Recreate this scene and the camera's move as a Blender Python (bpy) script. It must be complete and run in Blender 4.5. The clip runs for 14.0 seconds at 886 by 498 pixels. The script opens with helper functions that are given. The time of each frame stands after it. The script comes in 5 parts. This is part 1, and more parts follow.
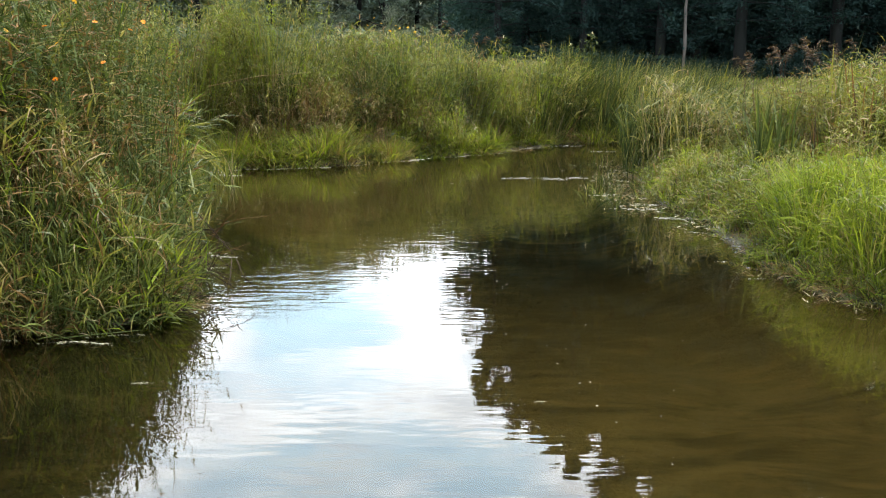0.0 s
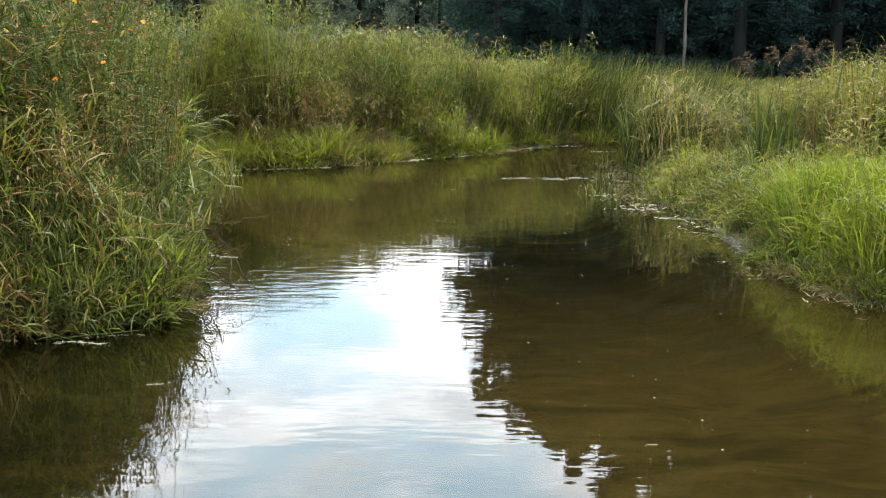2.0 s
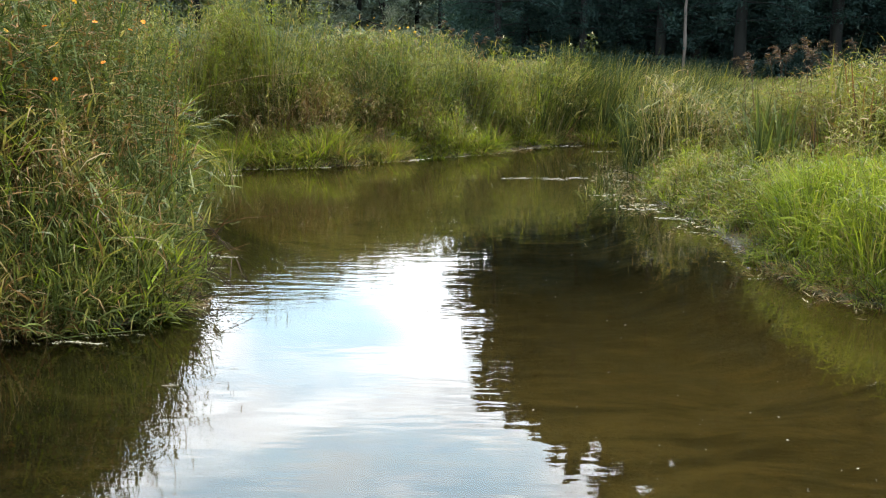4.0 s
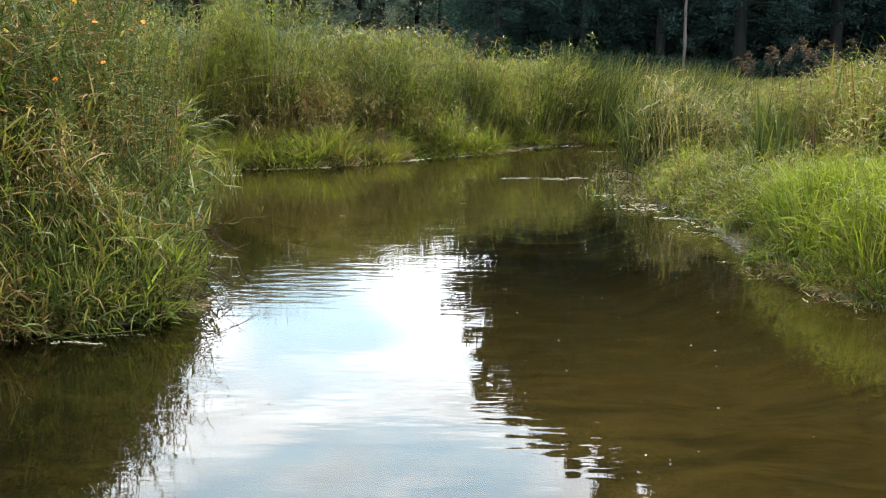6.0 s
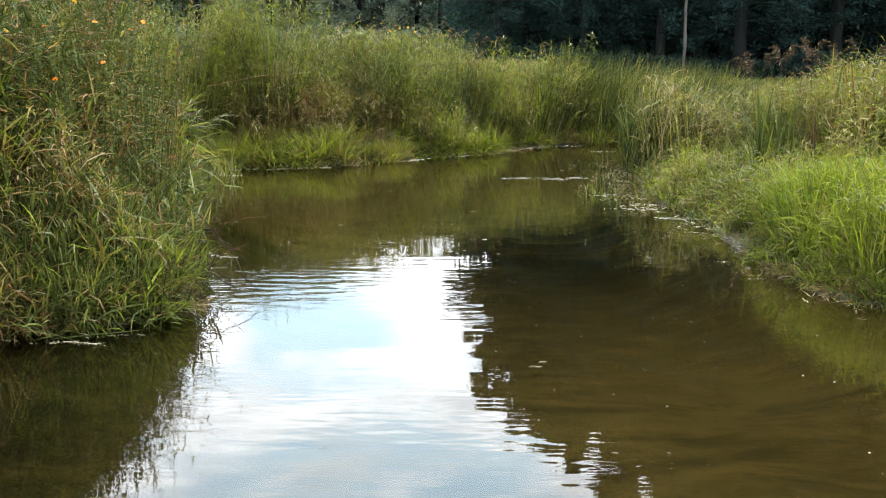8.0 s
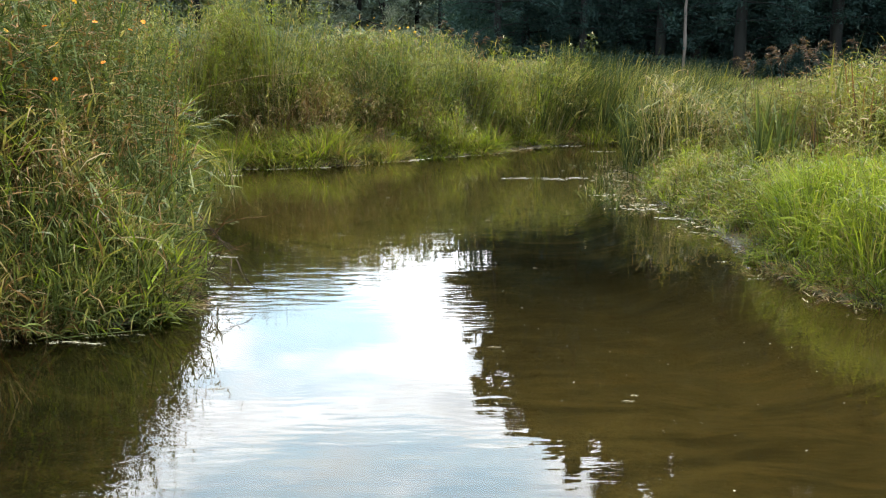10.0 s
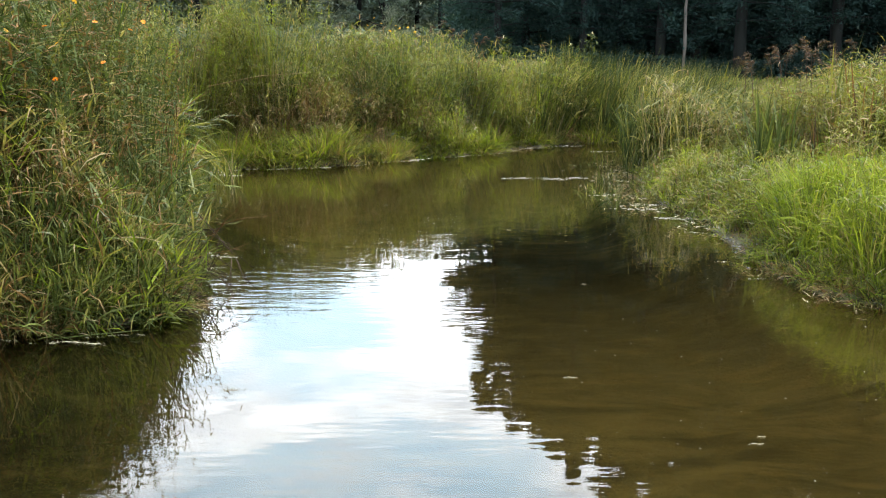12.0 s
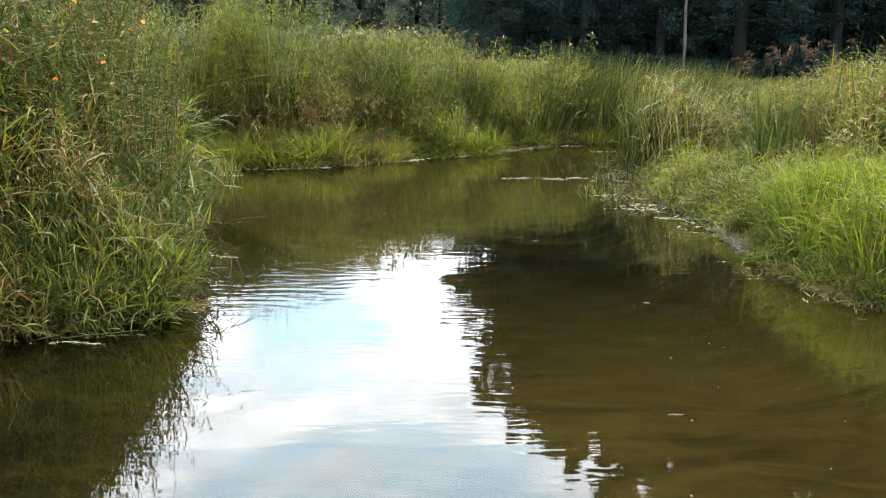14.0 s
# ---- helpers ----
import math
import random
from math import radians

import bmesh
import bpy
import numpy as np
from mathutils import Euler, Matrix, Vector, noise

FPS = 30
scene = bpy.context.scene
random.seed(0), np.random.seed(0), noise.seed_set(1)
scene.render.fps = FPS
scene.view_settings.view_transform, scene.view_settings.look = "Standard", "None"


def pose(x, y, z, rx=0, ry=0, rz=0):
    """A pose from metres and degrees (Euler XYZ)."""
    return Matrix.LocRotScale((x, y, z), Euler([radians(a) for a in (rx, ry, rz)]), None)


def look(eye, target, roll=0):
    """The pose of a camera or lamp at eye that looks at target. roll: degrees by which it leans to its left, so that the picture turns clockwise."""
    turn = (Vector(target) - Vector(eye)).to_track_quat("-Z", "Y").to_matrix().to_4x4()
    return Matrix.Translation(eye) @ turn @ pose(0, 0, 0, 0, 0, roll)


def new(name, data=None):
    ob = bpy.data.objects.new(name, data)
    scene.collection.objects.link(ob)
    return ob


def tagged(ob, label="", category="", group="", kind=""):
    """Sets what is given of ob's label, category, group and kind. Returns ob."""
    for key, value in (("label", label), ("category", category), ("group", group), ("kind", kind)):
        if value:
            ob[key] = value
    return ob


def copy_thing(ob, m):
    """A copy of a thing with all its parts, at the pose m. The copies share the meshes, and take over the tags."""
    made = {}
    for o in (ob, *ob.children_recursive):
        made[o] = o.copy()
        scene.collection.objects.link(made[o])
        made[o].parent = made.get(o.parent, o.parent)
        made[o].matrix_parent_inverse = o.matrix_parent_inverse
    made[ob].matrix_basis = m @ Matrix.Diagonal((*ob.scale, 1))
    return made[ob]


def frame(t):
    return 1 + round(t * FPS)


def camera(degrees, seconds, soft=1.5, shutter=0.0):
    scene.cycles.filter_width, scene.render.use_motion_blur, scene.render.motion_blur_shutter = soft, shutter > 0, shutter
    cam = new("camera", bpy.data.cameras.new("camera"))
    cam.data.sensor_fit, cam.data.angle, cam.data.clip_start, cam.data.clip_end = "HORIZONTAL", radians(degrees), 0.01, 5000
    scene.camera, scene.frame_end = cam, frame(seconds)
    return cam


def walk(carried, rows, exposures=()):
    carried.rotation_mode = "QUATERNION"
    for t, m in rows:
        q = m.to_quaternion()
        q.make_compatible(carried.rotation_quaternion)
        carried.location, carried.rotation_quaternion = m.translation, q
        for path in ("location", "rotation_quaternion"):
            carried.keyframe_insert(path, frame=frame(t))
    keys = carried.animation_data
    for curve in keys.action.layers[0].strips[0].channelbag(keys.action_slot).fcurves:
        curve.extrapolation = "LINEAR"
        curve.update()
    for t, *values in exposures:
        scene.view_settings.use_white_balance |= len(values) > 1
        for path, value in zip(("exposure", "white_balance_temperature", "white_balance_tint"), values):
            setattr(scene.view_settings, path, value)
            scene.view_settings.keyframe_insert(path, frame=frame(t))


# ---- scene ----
cam = camera(50, 14.0, soft=1.1)
walk(cam, [(0.0, pose(0, 0, 1.5, 77.88, 0, 0)), (14.0, pose(0, 0, 1.5, 77.88, 0, 0))],
     exposures=[(0.0, 1.04, 6290, 10), (3.0, 1.05, 6290, 10), (5.5, 1.08, 6290, 10), (8.0, 1.12, 6290, 10), (10.5, 1.15, 6290, 10), (14.0, 1.15, 6290, 10)])

# ---- sky and sun ----
SUN_AZ, SUN_EL = 70.0, 48.0          # degrees right of the stream's far end (left where negative), and above the horizon
SUN_DIR = Vector((math.sin(radians(SUN_AZ)) * math.cos(radians(SUN_EL)),
                  math.cos(radians(SUN_AZ)) * math.cos(radians(SUN_EL)), math.sin(radians(SUN_EL))))

BRIGHT_DIR = Vector((-0.03, 0.945, 0.325))      # where the thin cloud is brightest


def node(tree, kind, **values):
    n = tree.nodes.new(kind)
    for key, value in values.items():
        if key in n.inputs:
            n.inputs[key].default_value = value
    return n


def math_node(tree, op, a, b=0.5):
    n = tree.nodes.new("ShaderNodeMath")
    n.operation = op
    for i, v in enumerate((a, b)):
        if isinstance(v, (int, float)):
            n.inputs[i].default_value = v
        else:
            tree.links.new(v, n.inputs[i])
    return n.outputs[0]


def ramp(tree, fac, stops):
    n = tree.nodes.new("ShaderNodeValToRGB")
    els = n.color_ramp.elements
    while len(els) < len(stops):
        els.new(0.5)
    for e, (p, c) in zip(els, stops):
        e.position = p
        e.color = (*c, 1) if len(c) == 3 else c
    tree.links.new(fac, n.inputs[0])
    return n.outputs[0]


def mix_color(tree, fac, a, b, blend="MIX"):
    n = tree.nodes.new("ShaderNodeMix")
    n.data_type, n.blend_type = "RGBA", blend
    for slot, v in ((0, fac), (6, a), (7, b)):
        if isinstance(v, (int, float)):
            n.inputs[slot].default_value = v
        elif isinstance(v, tuple):
            n.inputs[slot].default_value = (*v, 1)
        else:
            tree.links.new(v, n.inputs[slot])
    return n.outputs[2]


def make_sky():
    world = bpy.data.worlds.new("sky")
    world.use_nodes = True
    scene.world = world
    t = world.node_tree
    t.nodes.clear()
    out = t.nodes.new("ShaderNodeOutputWorld")
    back = t.nodes.new("ShaderNodeBackground")
    back.inputs[1].default_value = 1.0
    sky = t.nodes.new("ShaderNodeTexSky")
    sky.sky_type, sky.sun_disc = "NISHITA", False
    sky.sun_elevation, sky.sun_rotation = radians(SUN_EL), radians(SUN_AZ)
    co = t.nodes.new("ShaderNodeTexCoord")
    dot = t.nodes.new("ShaderNodeVectorMath")
    dot.operation = "DOT_PRODUCT"
    t.links.new(co.outputs["Generated"], dot.inputs[0])
    dot.inputs[1].default_value = BRIGHT_DIR
    near_sun = math_node(t, "MAXIMUM", dot.outputs["Value"], 0.0)
    glow = math_node(t, "POWER", near_sun, GLOW_POWER)
    # cloud cover, flattened towards the horizon
    mp = t.nodes.new("ShaderNodeMapping")
    mp.inputs["Scale"].default_value = (1.7, 1.7, 6.5)
    mp.inputs["Location"].default_value = CLOUD_AT
    t.links.new(co.outputs["Generated"], mp.inputs["Vector"])
    cl = node(t, "ShaderNodeTexNoise", Scale=3.0, Detail=5.0, Roughness=0.48, Distortion=0.5)
    t.links.new(mp.outputs[0], cl.inputs["Vector"])
    thick = cl.outputs["Fac"]
    for way, reach, amount in (((-0.112, 0.948, 0.298), 0.095, 0.34), ((-0.19, 0.93, 0.31), 0.07, 0.20), ((-0.20, 0.865, 0.46), 0.10, 0.20), ((0.02, 0.888, 0.46), 0.07, 0.14)):
        gap_at = t.nodes.new("ShaderNodeVectorMath")
        gap_at.operation = "DISTANCE"
        t.links.new(co.outputs["Generated"], gap_at.inputs[0])
        gap_at.inputs[1].default_value = way
        hole = math_node(t, "MAXIMUM", math_node(t, "SUBTRACT", 1.0, math_node(t, "DIVIDE", gap_at.outputs["Value"], reach)), 0.0)
        thick = math_node(t, "SUBTRACT", thick, math_node(t, "MULTIPLY", hole, amount))
    cover = ramp(t, thick, [(0.31, (0.0,) * 3), (0.50, (1.0,) * 3)])
    cloud_light = math_node(t, "ADD", math_node(t, "MULTIPLY", glow, GLOW), CLOUD_BASE)
    folds = node(t, "ShaderNodeTexNoise", Scale=4.6, Detail=4.0, Roughness=0.5, Distortion=0.8)
    t.links.new(mp.outputs[0], folds.inputs["Vector"])
    grey = ramp(t, folds.outputs["Fac"], [(0.36, (0.66, 0.68, 0.70)), (0.60, (1.05, 1.05, 1.05))])
    cloud = mix_color(t, 1.0, mix_color(t, 1.0, (0.97, 0.99, 1.0), grey, "MULTIPLY"), cloud_light, "MULTIPLY")
    blue = mix_color(t, 1.0, sky.outputs[0], SKY_GAIN, "MULTIPLY")
    # thin haze near the sun brightens the blue gaps as well
    veil = mix_color(t, 1.0, (0.64, 0.87, 1.0), math_node(t, "MULTIPLY", cloud_light, 0.72), "MULTIPLY")
    gap = mix_color(t, 1.0, blue, veil, "ADD")
    t.links.new(mix_color(t, cover, gap, cloud), back.inputs[0])
    t.links.new(back.outputs[0], out.inputs[0])


GLOW, GLOW_POWER, CLOUD_BASE = 0.95, 6.0, 1.86
SKY_GAIN = (0.035, 0.035, 0.035)
CLOUD_AT = (0.3, 0.0, 0.2)
make_sky()
lamp = bpy.data.lights.new("sun", "SUN")
lamp.energy, lamp.angle, lamp.color = 5.0, radians(1.5), (1.0, 0.96, 0.87)
sun = new("sun", lamp)
sun.matrix_world = look(SUN_DIR * 60, (0, 0, 0))


# ---- materials ----
def material(name):
    m = bpy.data.materials.new(name)
    m.use_nodes = True
    t = m.node_tree
    t.nodes.clear()
    return m, t, t.nodes.new("ShaderNodeOutputMaterial")


def leaf_material(name, dark, mid, light, through_part=0.35, rough=0.5, patch=1.3, gloss=0.16):
    """Blades and leaves: each one its own tint, drifting from patch to patch, light coming through."""
    dark, mid, light = (tuple(0.78 * v for v in c) for c in (dark, mid, light))
    m, t, out = material(name)
    geo = t.nodes.new("ShaderNodeNewGeometry")
    co = t.nodes.new("ShaderNodeTexCoord")
    n = node(t, "ShaderNodeTexNoise", Scale=patch, Detail=3.0)
    t.links.new(co.outputs["Object"], n.inputs["Vector"])
    fac = math_node(t, "ADD", math_node(t, "MULTIPLY", geo.outputs["Random Per Island"], 0.62),
                    math_node(t, "MULTIPLY", math_node(t, "SUBTRACT", n.outputs["Fac"], 0.3), 0.95))
    col = ramp(t, fac, [(0.05, dark), (0.5, mid), (0.95, light)])
    p = node(t, "ShaderNodeBsdfPrincipled", Roughness=rough)
    p.inputs["Specular IOR Level"].default_value = gloss
    t.links.new(col, p.inputs["Base Color"])
    tr = t.nodes.new("ShaderNodeBsdfTranslucent")
    warm = mix_color(t, 1.0, col, (1.15, 1.1, 0.55), "MULTIPLY")
    t.links.new(warm, tr.inputs[0])
    mx = t.nodes.new("ShaderNodeMixShader")
    mx.inputs[0].default_value = through_part
    t.links.new(p.outputs[0], mx.inputs[1])
    t.links.new(tr.outputs[0], mx.inputs[2])
    t.links.new(mx.outputs[0], out.inputs[0])
    return m


def solid_material(name, stops, scale=8.0, rough=0.7, bump=0.4, stretch=(1, 1, 1), gloss=0.3):
    m, t, out = material(name)
    co = t.nodes.new("ShaderNodeTexCoord")
    mp = t.nodes.new("ShaderNodeMapping")
    mp.inputs["Scale"].default_value = stretch
    t.links.new(co.outputs["Object"], mp.inputs["Vector"])
    n = node(t, "ShaderNodeTexNoise", Scale=scale, Detail=7.0, Roughness=0.6)
    n2 = node(t, "ShaderNodeTexNoise", Scale=scale * 0.17, Detail=3.0)
    t.links.new(mp.outputs[0], n.inputs["Vector"])
    t.links.new(mp.outputs[0], n2.inputs["Vector"])
    fac = math_node(t, "ADD", math_node(t, "MULTIPLY", n.outputs["Fac"], 0.6), math_node(t, "MULTIPLY", n2.outputs["Fac"], 0.4))
    p = node(t, "ShaderNodeBsdfPrincipled", Roughness=rough)
    p.inputs["Specular IOR Level"].default_value = gloss
    t.links.new(ramp(t, fac, stops), p.inputs["Base Color"])
    b = node(t, "ShaderNodeBump", Strength=bump, Distance=0.02)
    t.links.new(n.outputs["Fac"], b.inputs["Height"])
    t.links.new(b.outputs[0], p.inputs["Normal"])
    t.links.new(p.outputs[0], out.inputs[0])
    return m


def ground_material():
    """Silt on the bed, wet mud at the water's edge, dry soil and litter above it."""
    m, t, out = material("soil_and_silt")
    geo = t.nodes.new("ShaderNodeNewGeometry")
    sep = t.nodes.new("ShaderNodeSeparateXYZ")
    t.links.new(geo.outputs["Position"], sep.inputs[0])
    n = node(t, "ShaderNodeTexNoise", Scale=9.0, Detail=8.0, Roughness=0.65)
    big = node(t, "ShaderNodeTexNoise", Scale=1.7, Detail=5.0, Roughness=0.6, Distortion=0.8)
    mp = t.nodes.new("ShaderNodeMapping")
    mp.inputs["Scale"].default_value = (0.8, 2.0, 1.0)
    mp.inputs["Rotation"].default_value = (0, 0, radians(-25))
    t.links.new(geo.outputs["Position"], mp.inputs[0])
    t.links.new(mp.outputs[0], big.inputs["Vector"])
    t.links.new(geo.outputs["Position"], n.inputs["Vector"])
    wob = math_node(t, "ADD", sep.outputs["Z"], math_node(t, "MULTIPLY", math_node(t, "SUBTRACT", n.outputs["Fac"], 0.5), 0.05))
    silt = ramp(t, big.outputs["Fac"], [(0.34, (0.090, 0.068, 0.028)), (0.5, (0.150, 0.115, 0.047)), (0.66, (0.185, 0.143, 0.060))])
    mp2 = t.nodes.new("ShaderNodeMapping")
    mp2.inputs["Scale"].default_value = (0.9, 2.4, 1.0)
    mp2.inputs["Rotation"].default_value = (0, 0, radians(-12))
    t.links.new(geo.outputs["Position"], mp2.inputs[0])
    streak = node(t, "ShaderNodeTexNoise", Scale=3.2, Detail=6.0, Roughness=0.62, Distortion=0.5)
    t.links.new(mp2.outputs[0], streak.inputs["Vector"])
    banding = ramp(t, streak.outputs["Fac"], [(0.34, (0.55, 0.55, 0.55)), (0.52, (1.0, 1.0, 1.0)), (0.68, (1.7, 1.6, 1.4))])
    silt = mix_color(t, 0.3, silt, banding, "MULTIPLY")
    # darker bed tone, used mid-stream past y 4.6 and along the steep bank
    dark_bed = ramp(t, big.outputs["Fac"], [(0.36, (0.008, 0.007, 0.003)), (0.52, (0.024, 0.020, 0.008)), (0.66, (0.056, 0.046, 0.019))])
    dark_bed = mix_color(t, 1.0, dark_bed, banding, "MULTIPLY")
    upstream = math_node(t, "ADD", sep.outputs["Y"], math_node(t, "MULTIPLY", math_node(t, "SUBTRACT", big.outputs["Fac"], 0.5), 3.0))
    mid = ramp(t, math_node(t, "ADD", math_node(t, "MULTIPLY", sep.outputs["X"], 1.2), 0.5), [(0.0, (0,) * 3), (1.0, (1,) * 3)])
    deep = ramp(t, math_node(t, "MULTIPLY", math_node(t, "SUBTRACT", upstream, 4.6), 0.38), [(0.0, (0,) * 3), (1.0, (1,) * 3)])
    silt = mix_color(t, math_node(t, "MULTIPLY", mid, deep), silt, dark_bed)
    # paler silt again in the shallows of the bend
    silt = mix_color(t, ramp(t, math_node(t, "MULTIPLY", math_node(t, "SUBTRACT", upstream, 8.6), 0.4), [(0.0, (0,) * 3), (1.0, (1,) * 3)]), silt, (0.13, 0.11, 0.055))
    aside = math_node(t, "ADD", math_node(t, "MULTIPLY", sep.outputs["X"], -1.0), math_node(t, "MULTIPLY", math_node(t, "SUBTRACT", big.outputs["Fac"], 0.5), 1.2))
    silt = mix_color(t, ramp(t, math_node(t, "SUBTRACT", math_node(t, "SUBTRACT", aside, 0.95), math_node(t, "MAXIMUM", math_node(t, "SUBTRACT", sep.outputs["Y"], 8.0), 0.0)), [(0.0, (0,) * 3), (0.6, (1,) * 3)]), silt, dark_bed)
    soil = ramp(t, n.outputs["Fac"], [(0.3, (0.030, 0.029, 0.012)), (0.55, (0.06, 0.056, 0.022)), (0.8, (0.10, 0.088, 0.04))])
    mud = ramp(t, n.outputs["Fac"], [(0.3, (0.028, 0.022, 0.014)), (0.7, (0.075, 0.06, 0.042))])
    above = ramp(t, math_node(t, "MULTIPLY", math_node(t, "ADD", wob, 0.03), 8.0), [(0.15, (0,) * 3), (0.4, (1,) * 3)])
    dry = ramp(t, math_node(t, "MULTIPLY", wob, 6.0), [(0.35, (0,) * 3), (0.9, (1,) * 3)])
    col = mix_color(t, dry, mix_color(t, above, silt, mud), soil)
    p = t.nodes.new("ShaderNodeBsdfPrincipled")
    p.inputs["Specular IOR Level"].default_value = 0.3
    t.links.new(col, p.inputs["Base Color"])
    wet = math_node(t, "MULTIPLY", ramp(t, math_node(t, "MULTIPLY", sep.outputs["Z"], 10.0), [(0.0, (0,) * 3), (0.15, (1,) * 3)]), math_node(t, "SUBTRACT", 1.0, dry))
    rough = math_node(t, "SUBTRACT", 0.9, math_node(t, "MULTIPLY", wet, 0.45))
    t.links.new(rough, p.inputs["Roughness"])
    b = node(t, "ShaderNodeBump", Strength=0.7, Distance=0.03)
    crumbs = node(t, "ShaderNodeTexNoise", Scale=42.0, Detail=4.0, Roughness=0.6)
    t.links.new(geo.outputs["Position"], crumbs.inputs["Vector"])
    t.links.new(math_node(t, "ADD", n.outputs["Fac"], math_node(t, "MULTIPLY", crumbs.outputs["Fac"], 0.8)), b.inputs["Height"])
    t.links.new(b.outputs[0], p.inputs["Normal"])
    t.links.new(p.outputs[0], out.inputs[0])
    return m


def water_material():
    """Clear brown stream water: sky mirrored by Fresnel over a tinted view of the bed."""
    m, t, out = material("stream_water")
    co = t.nodes.new("ShaderNodeTexCoord")

    def waves(scale, stretch, detail, turn):
        mp = t.nodes.new("ShaderNodeMapping")
        mp.inputs["Scale"].default_value = stretch
        mp.inputs["Rotation"].default_value = (0, 0, radians(turn))
        t.links.new(co.outputs["Object"], mp.inputs["Vector"])
        n = node(t, "ShaderNodeTexNoise", Scale=scale, Detail=detail, Roughness=0.5)
        t.links.new(mp.outputs[0], n.inputs["Vector"])
        return n.outputs["Fac"]

    fine = waves(7.5, (0.5, 1.7, 1), 1.5, 12)
    broad = waves(2.2, (0.6, 1.3, 1), 1.0, -8)
    where = ramp(t, waves(0.9, (0.7, 1.0, 1), 2.0, 30), [(0.40, (0.08,) * 3), (0.70, (0.45,) * 3)])
    geo = t.nodes.new("ShaderNodeNewGeometry")
    for spot, reach, gain in (((-1.05, 5.9, 0), 0.85, 1.3), ((0.25, 3.55, 0), 1.0, 0.28), ((0.1, 5.3, 0), 0.5, 0.4)):
        dist = t.nodes.new("ShaderNodeVectorMath")
        dist.operation = "DISTANCE"
        t.links.new(geo.outputs["Position"], dist.inputs[0])
        dist.inputs[1].default_value = spot
        zone = math_node(t, "MAXIMUM", math_node(t, "SUBTRACT", 1.0, math_node(t, "DIVIDE", dist.outputs["Value"], reach)), 0.0)
        where = math_node(t, "ADD", where, math_node(t, "MULTIPLY", zone, gain))
    height = math_node(t, "ADD", math_node(t, "MULTIPLY", math_node(t, "MULTIPLY", fine, where), RIPPLE_FINE),
                       math_node(t, "MULTIPLY", broad, RIPPLE_BROAD))
    b = node(t, "ShaderNodeBump", Strength=1.0, Distance=1.0)
    t.links.new(height, b.inputs["Height"])
    fr = node(t, "ShaderNodeFresnel", IOR=1.6)
    t.links.new(b.outputs[0], fr.inputs["Normal"])
    gl = node(t, "ShaderNodeBsdfGlossy", Roughness=0.015)
    gl.inputs["Color"].default_value = (1, 1, 1, 1)
    t.links.new(b.outputs[0], gl.inputs["Normal"])
    tr = t.nodes.new("ShaderNodeBsdfTransparent")
    tr.inputs[0].default_value = WATER_TINT
    mx = t.nodes.new("ShaderNodeMixShader")
    t.links.new(fr.outputs[0], mx.inputs[0])
    t.links.new(tr.outputs[0], mx.inputs[1])
    t.links.new(gl.outputs[0], mx.inputs[2])
    t.links.new(mx.outputs[0], out.inputs[0])
    return m


RIPPLE_FINE, RIPPLE_BROAD = 0.0028, 0.0012
WATER_TINT = (0.73, 0.685, 0.475, 1)
SOIL, WATER = ground_material(), water_material()
GREEN = leaf_material("reed_green", (0.030, 0.044, 0.012), (0.088, 0.110, 0.027), (0.200, 0.222, 0.064), 0.40, 0.45, 1.3, 0.2)
LIME = leaf_material("lime_grass", (0.060, 0.098, 0.010), (0.165, 0.222, 0.019), (0.33, 0.38, 0.045), 0.48, 0.55, 1.3, 0.08)
YELLOW = leaf_material("yellowing_grass", (0.085, 0.092, 0.020), (0.19, 0.185, 0.046), (0.34, 0.30, 0.11), 0.45, 0.5, 1.3, 0.12)
STRAW = leaf_material("dead_straw", (0.10, 0.065, 0.028), (0.23, 0.165, 0.075), (0.46, 0.38, 0.23), 0.25, 0.5, 1.3, 0.15)
RUST = leaf_material("rusty_dead_grass", (0.06, 0.034, 0.012), (0.155, 0.085, 0.028), (0.26, 0.16, 0.06), 0.25, 0.55)
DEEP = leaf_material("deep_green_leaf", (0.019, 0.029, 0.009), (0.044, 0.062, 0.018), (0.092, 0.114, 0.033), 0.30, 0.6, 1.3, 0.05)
FORB = leaf_material("small_herb_leaf", (0.022, 0.036, 0.010), (0.058, 0.080, 0.020), (0.115, 0.132, 0.036), 0.32, 0.6, 1.3, 0.05)
# the next three leaf colours have the blue-grey haze of distance mixed in
NEEDLE = leaf_material("hazy_pine_needles", (0.027, 0.055, 0.055), (0.036, 0.070, 0.067), (0.046, 0.084, 0.079), 0.4, 0.9, 0.4, 0.02)
FAR_LEAF = leaf_material("hazy_far_leaves", (0.048, 0.074, 0.066), (0.085, 0.118, 0.098), (0.13, 0.165, 0.135), 0.25, 0.8, 0.3, 0.05)
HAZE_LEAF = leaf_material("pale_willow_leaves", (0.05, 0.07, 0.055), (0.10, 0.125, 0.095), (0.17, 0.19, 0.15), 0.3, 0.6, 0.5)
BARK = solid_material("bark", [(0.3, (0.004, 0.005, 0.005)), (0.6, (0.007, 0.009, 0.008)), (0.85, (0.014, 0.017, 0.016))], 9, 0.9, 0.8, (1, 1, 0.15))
GREY_WOOD = solid_material("weathered_wood", [(0.3, (0.05, 0.046, 0.040)), (0.6, (0.10, 0.092, 0.082)), (0.85, (0.18, 0.17, 0.15))], 14, 0.85, 0.6, (1, 1, 0.1))
TWIG = solid_material("dark_twig", [(0.3, (0.016, 0.011, 0.007)), (0.7, (0.045, 0.031, 0.02))], 40, 0.8, 0.4, (1, 1, 1), 0.1)
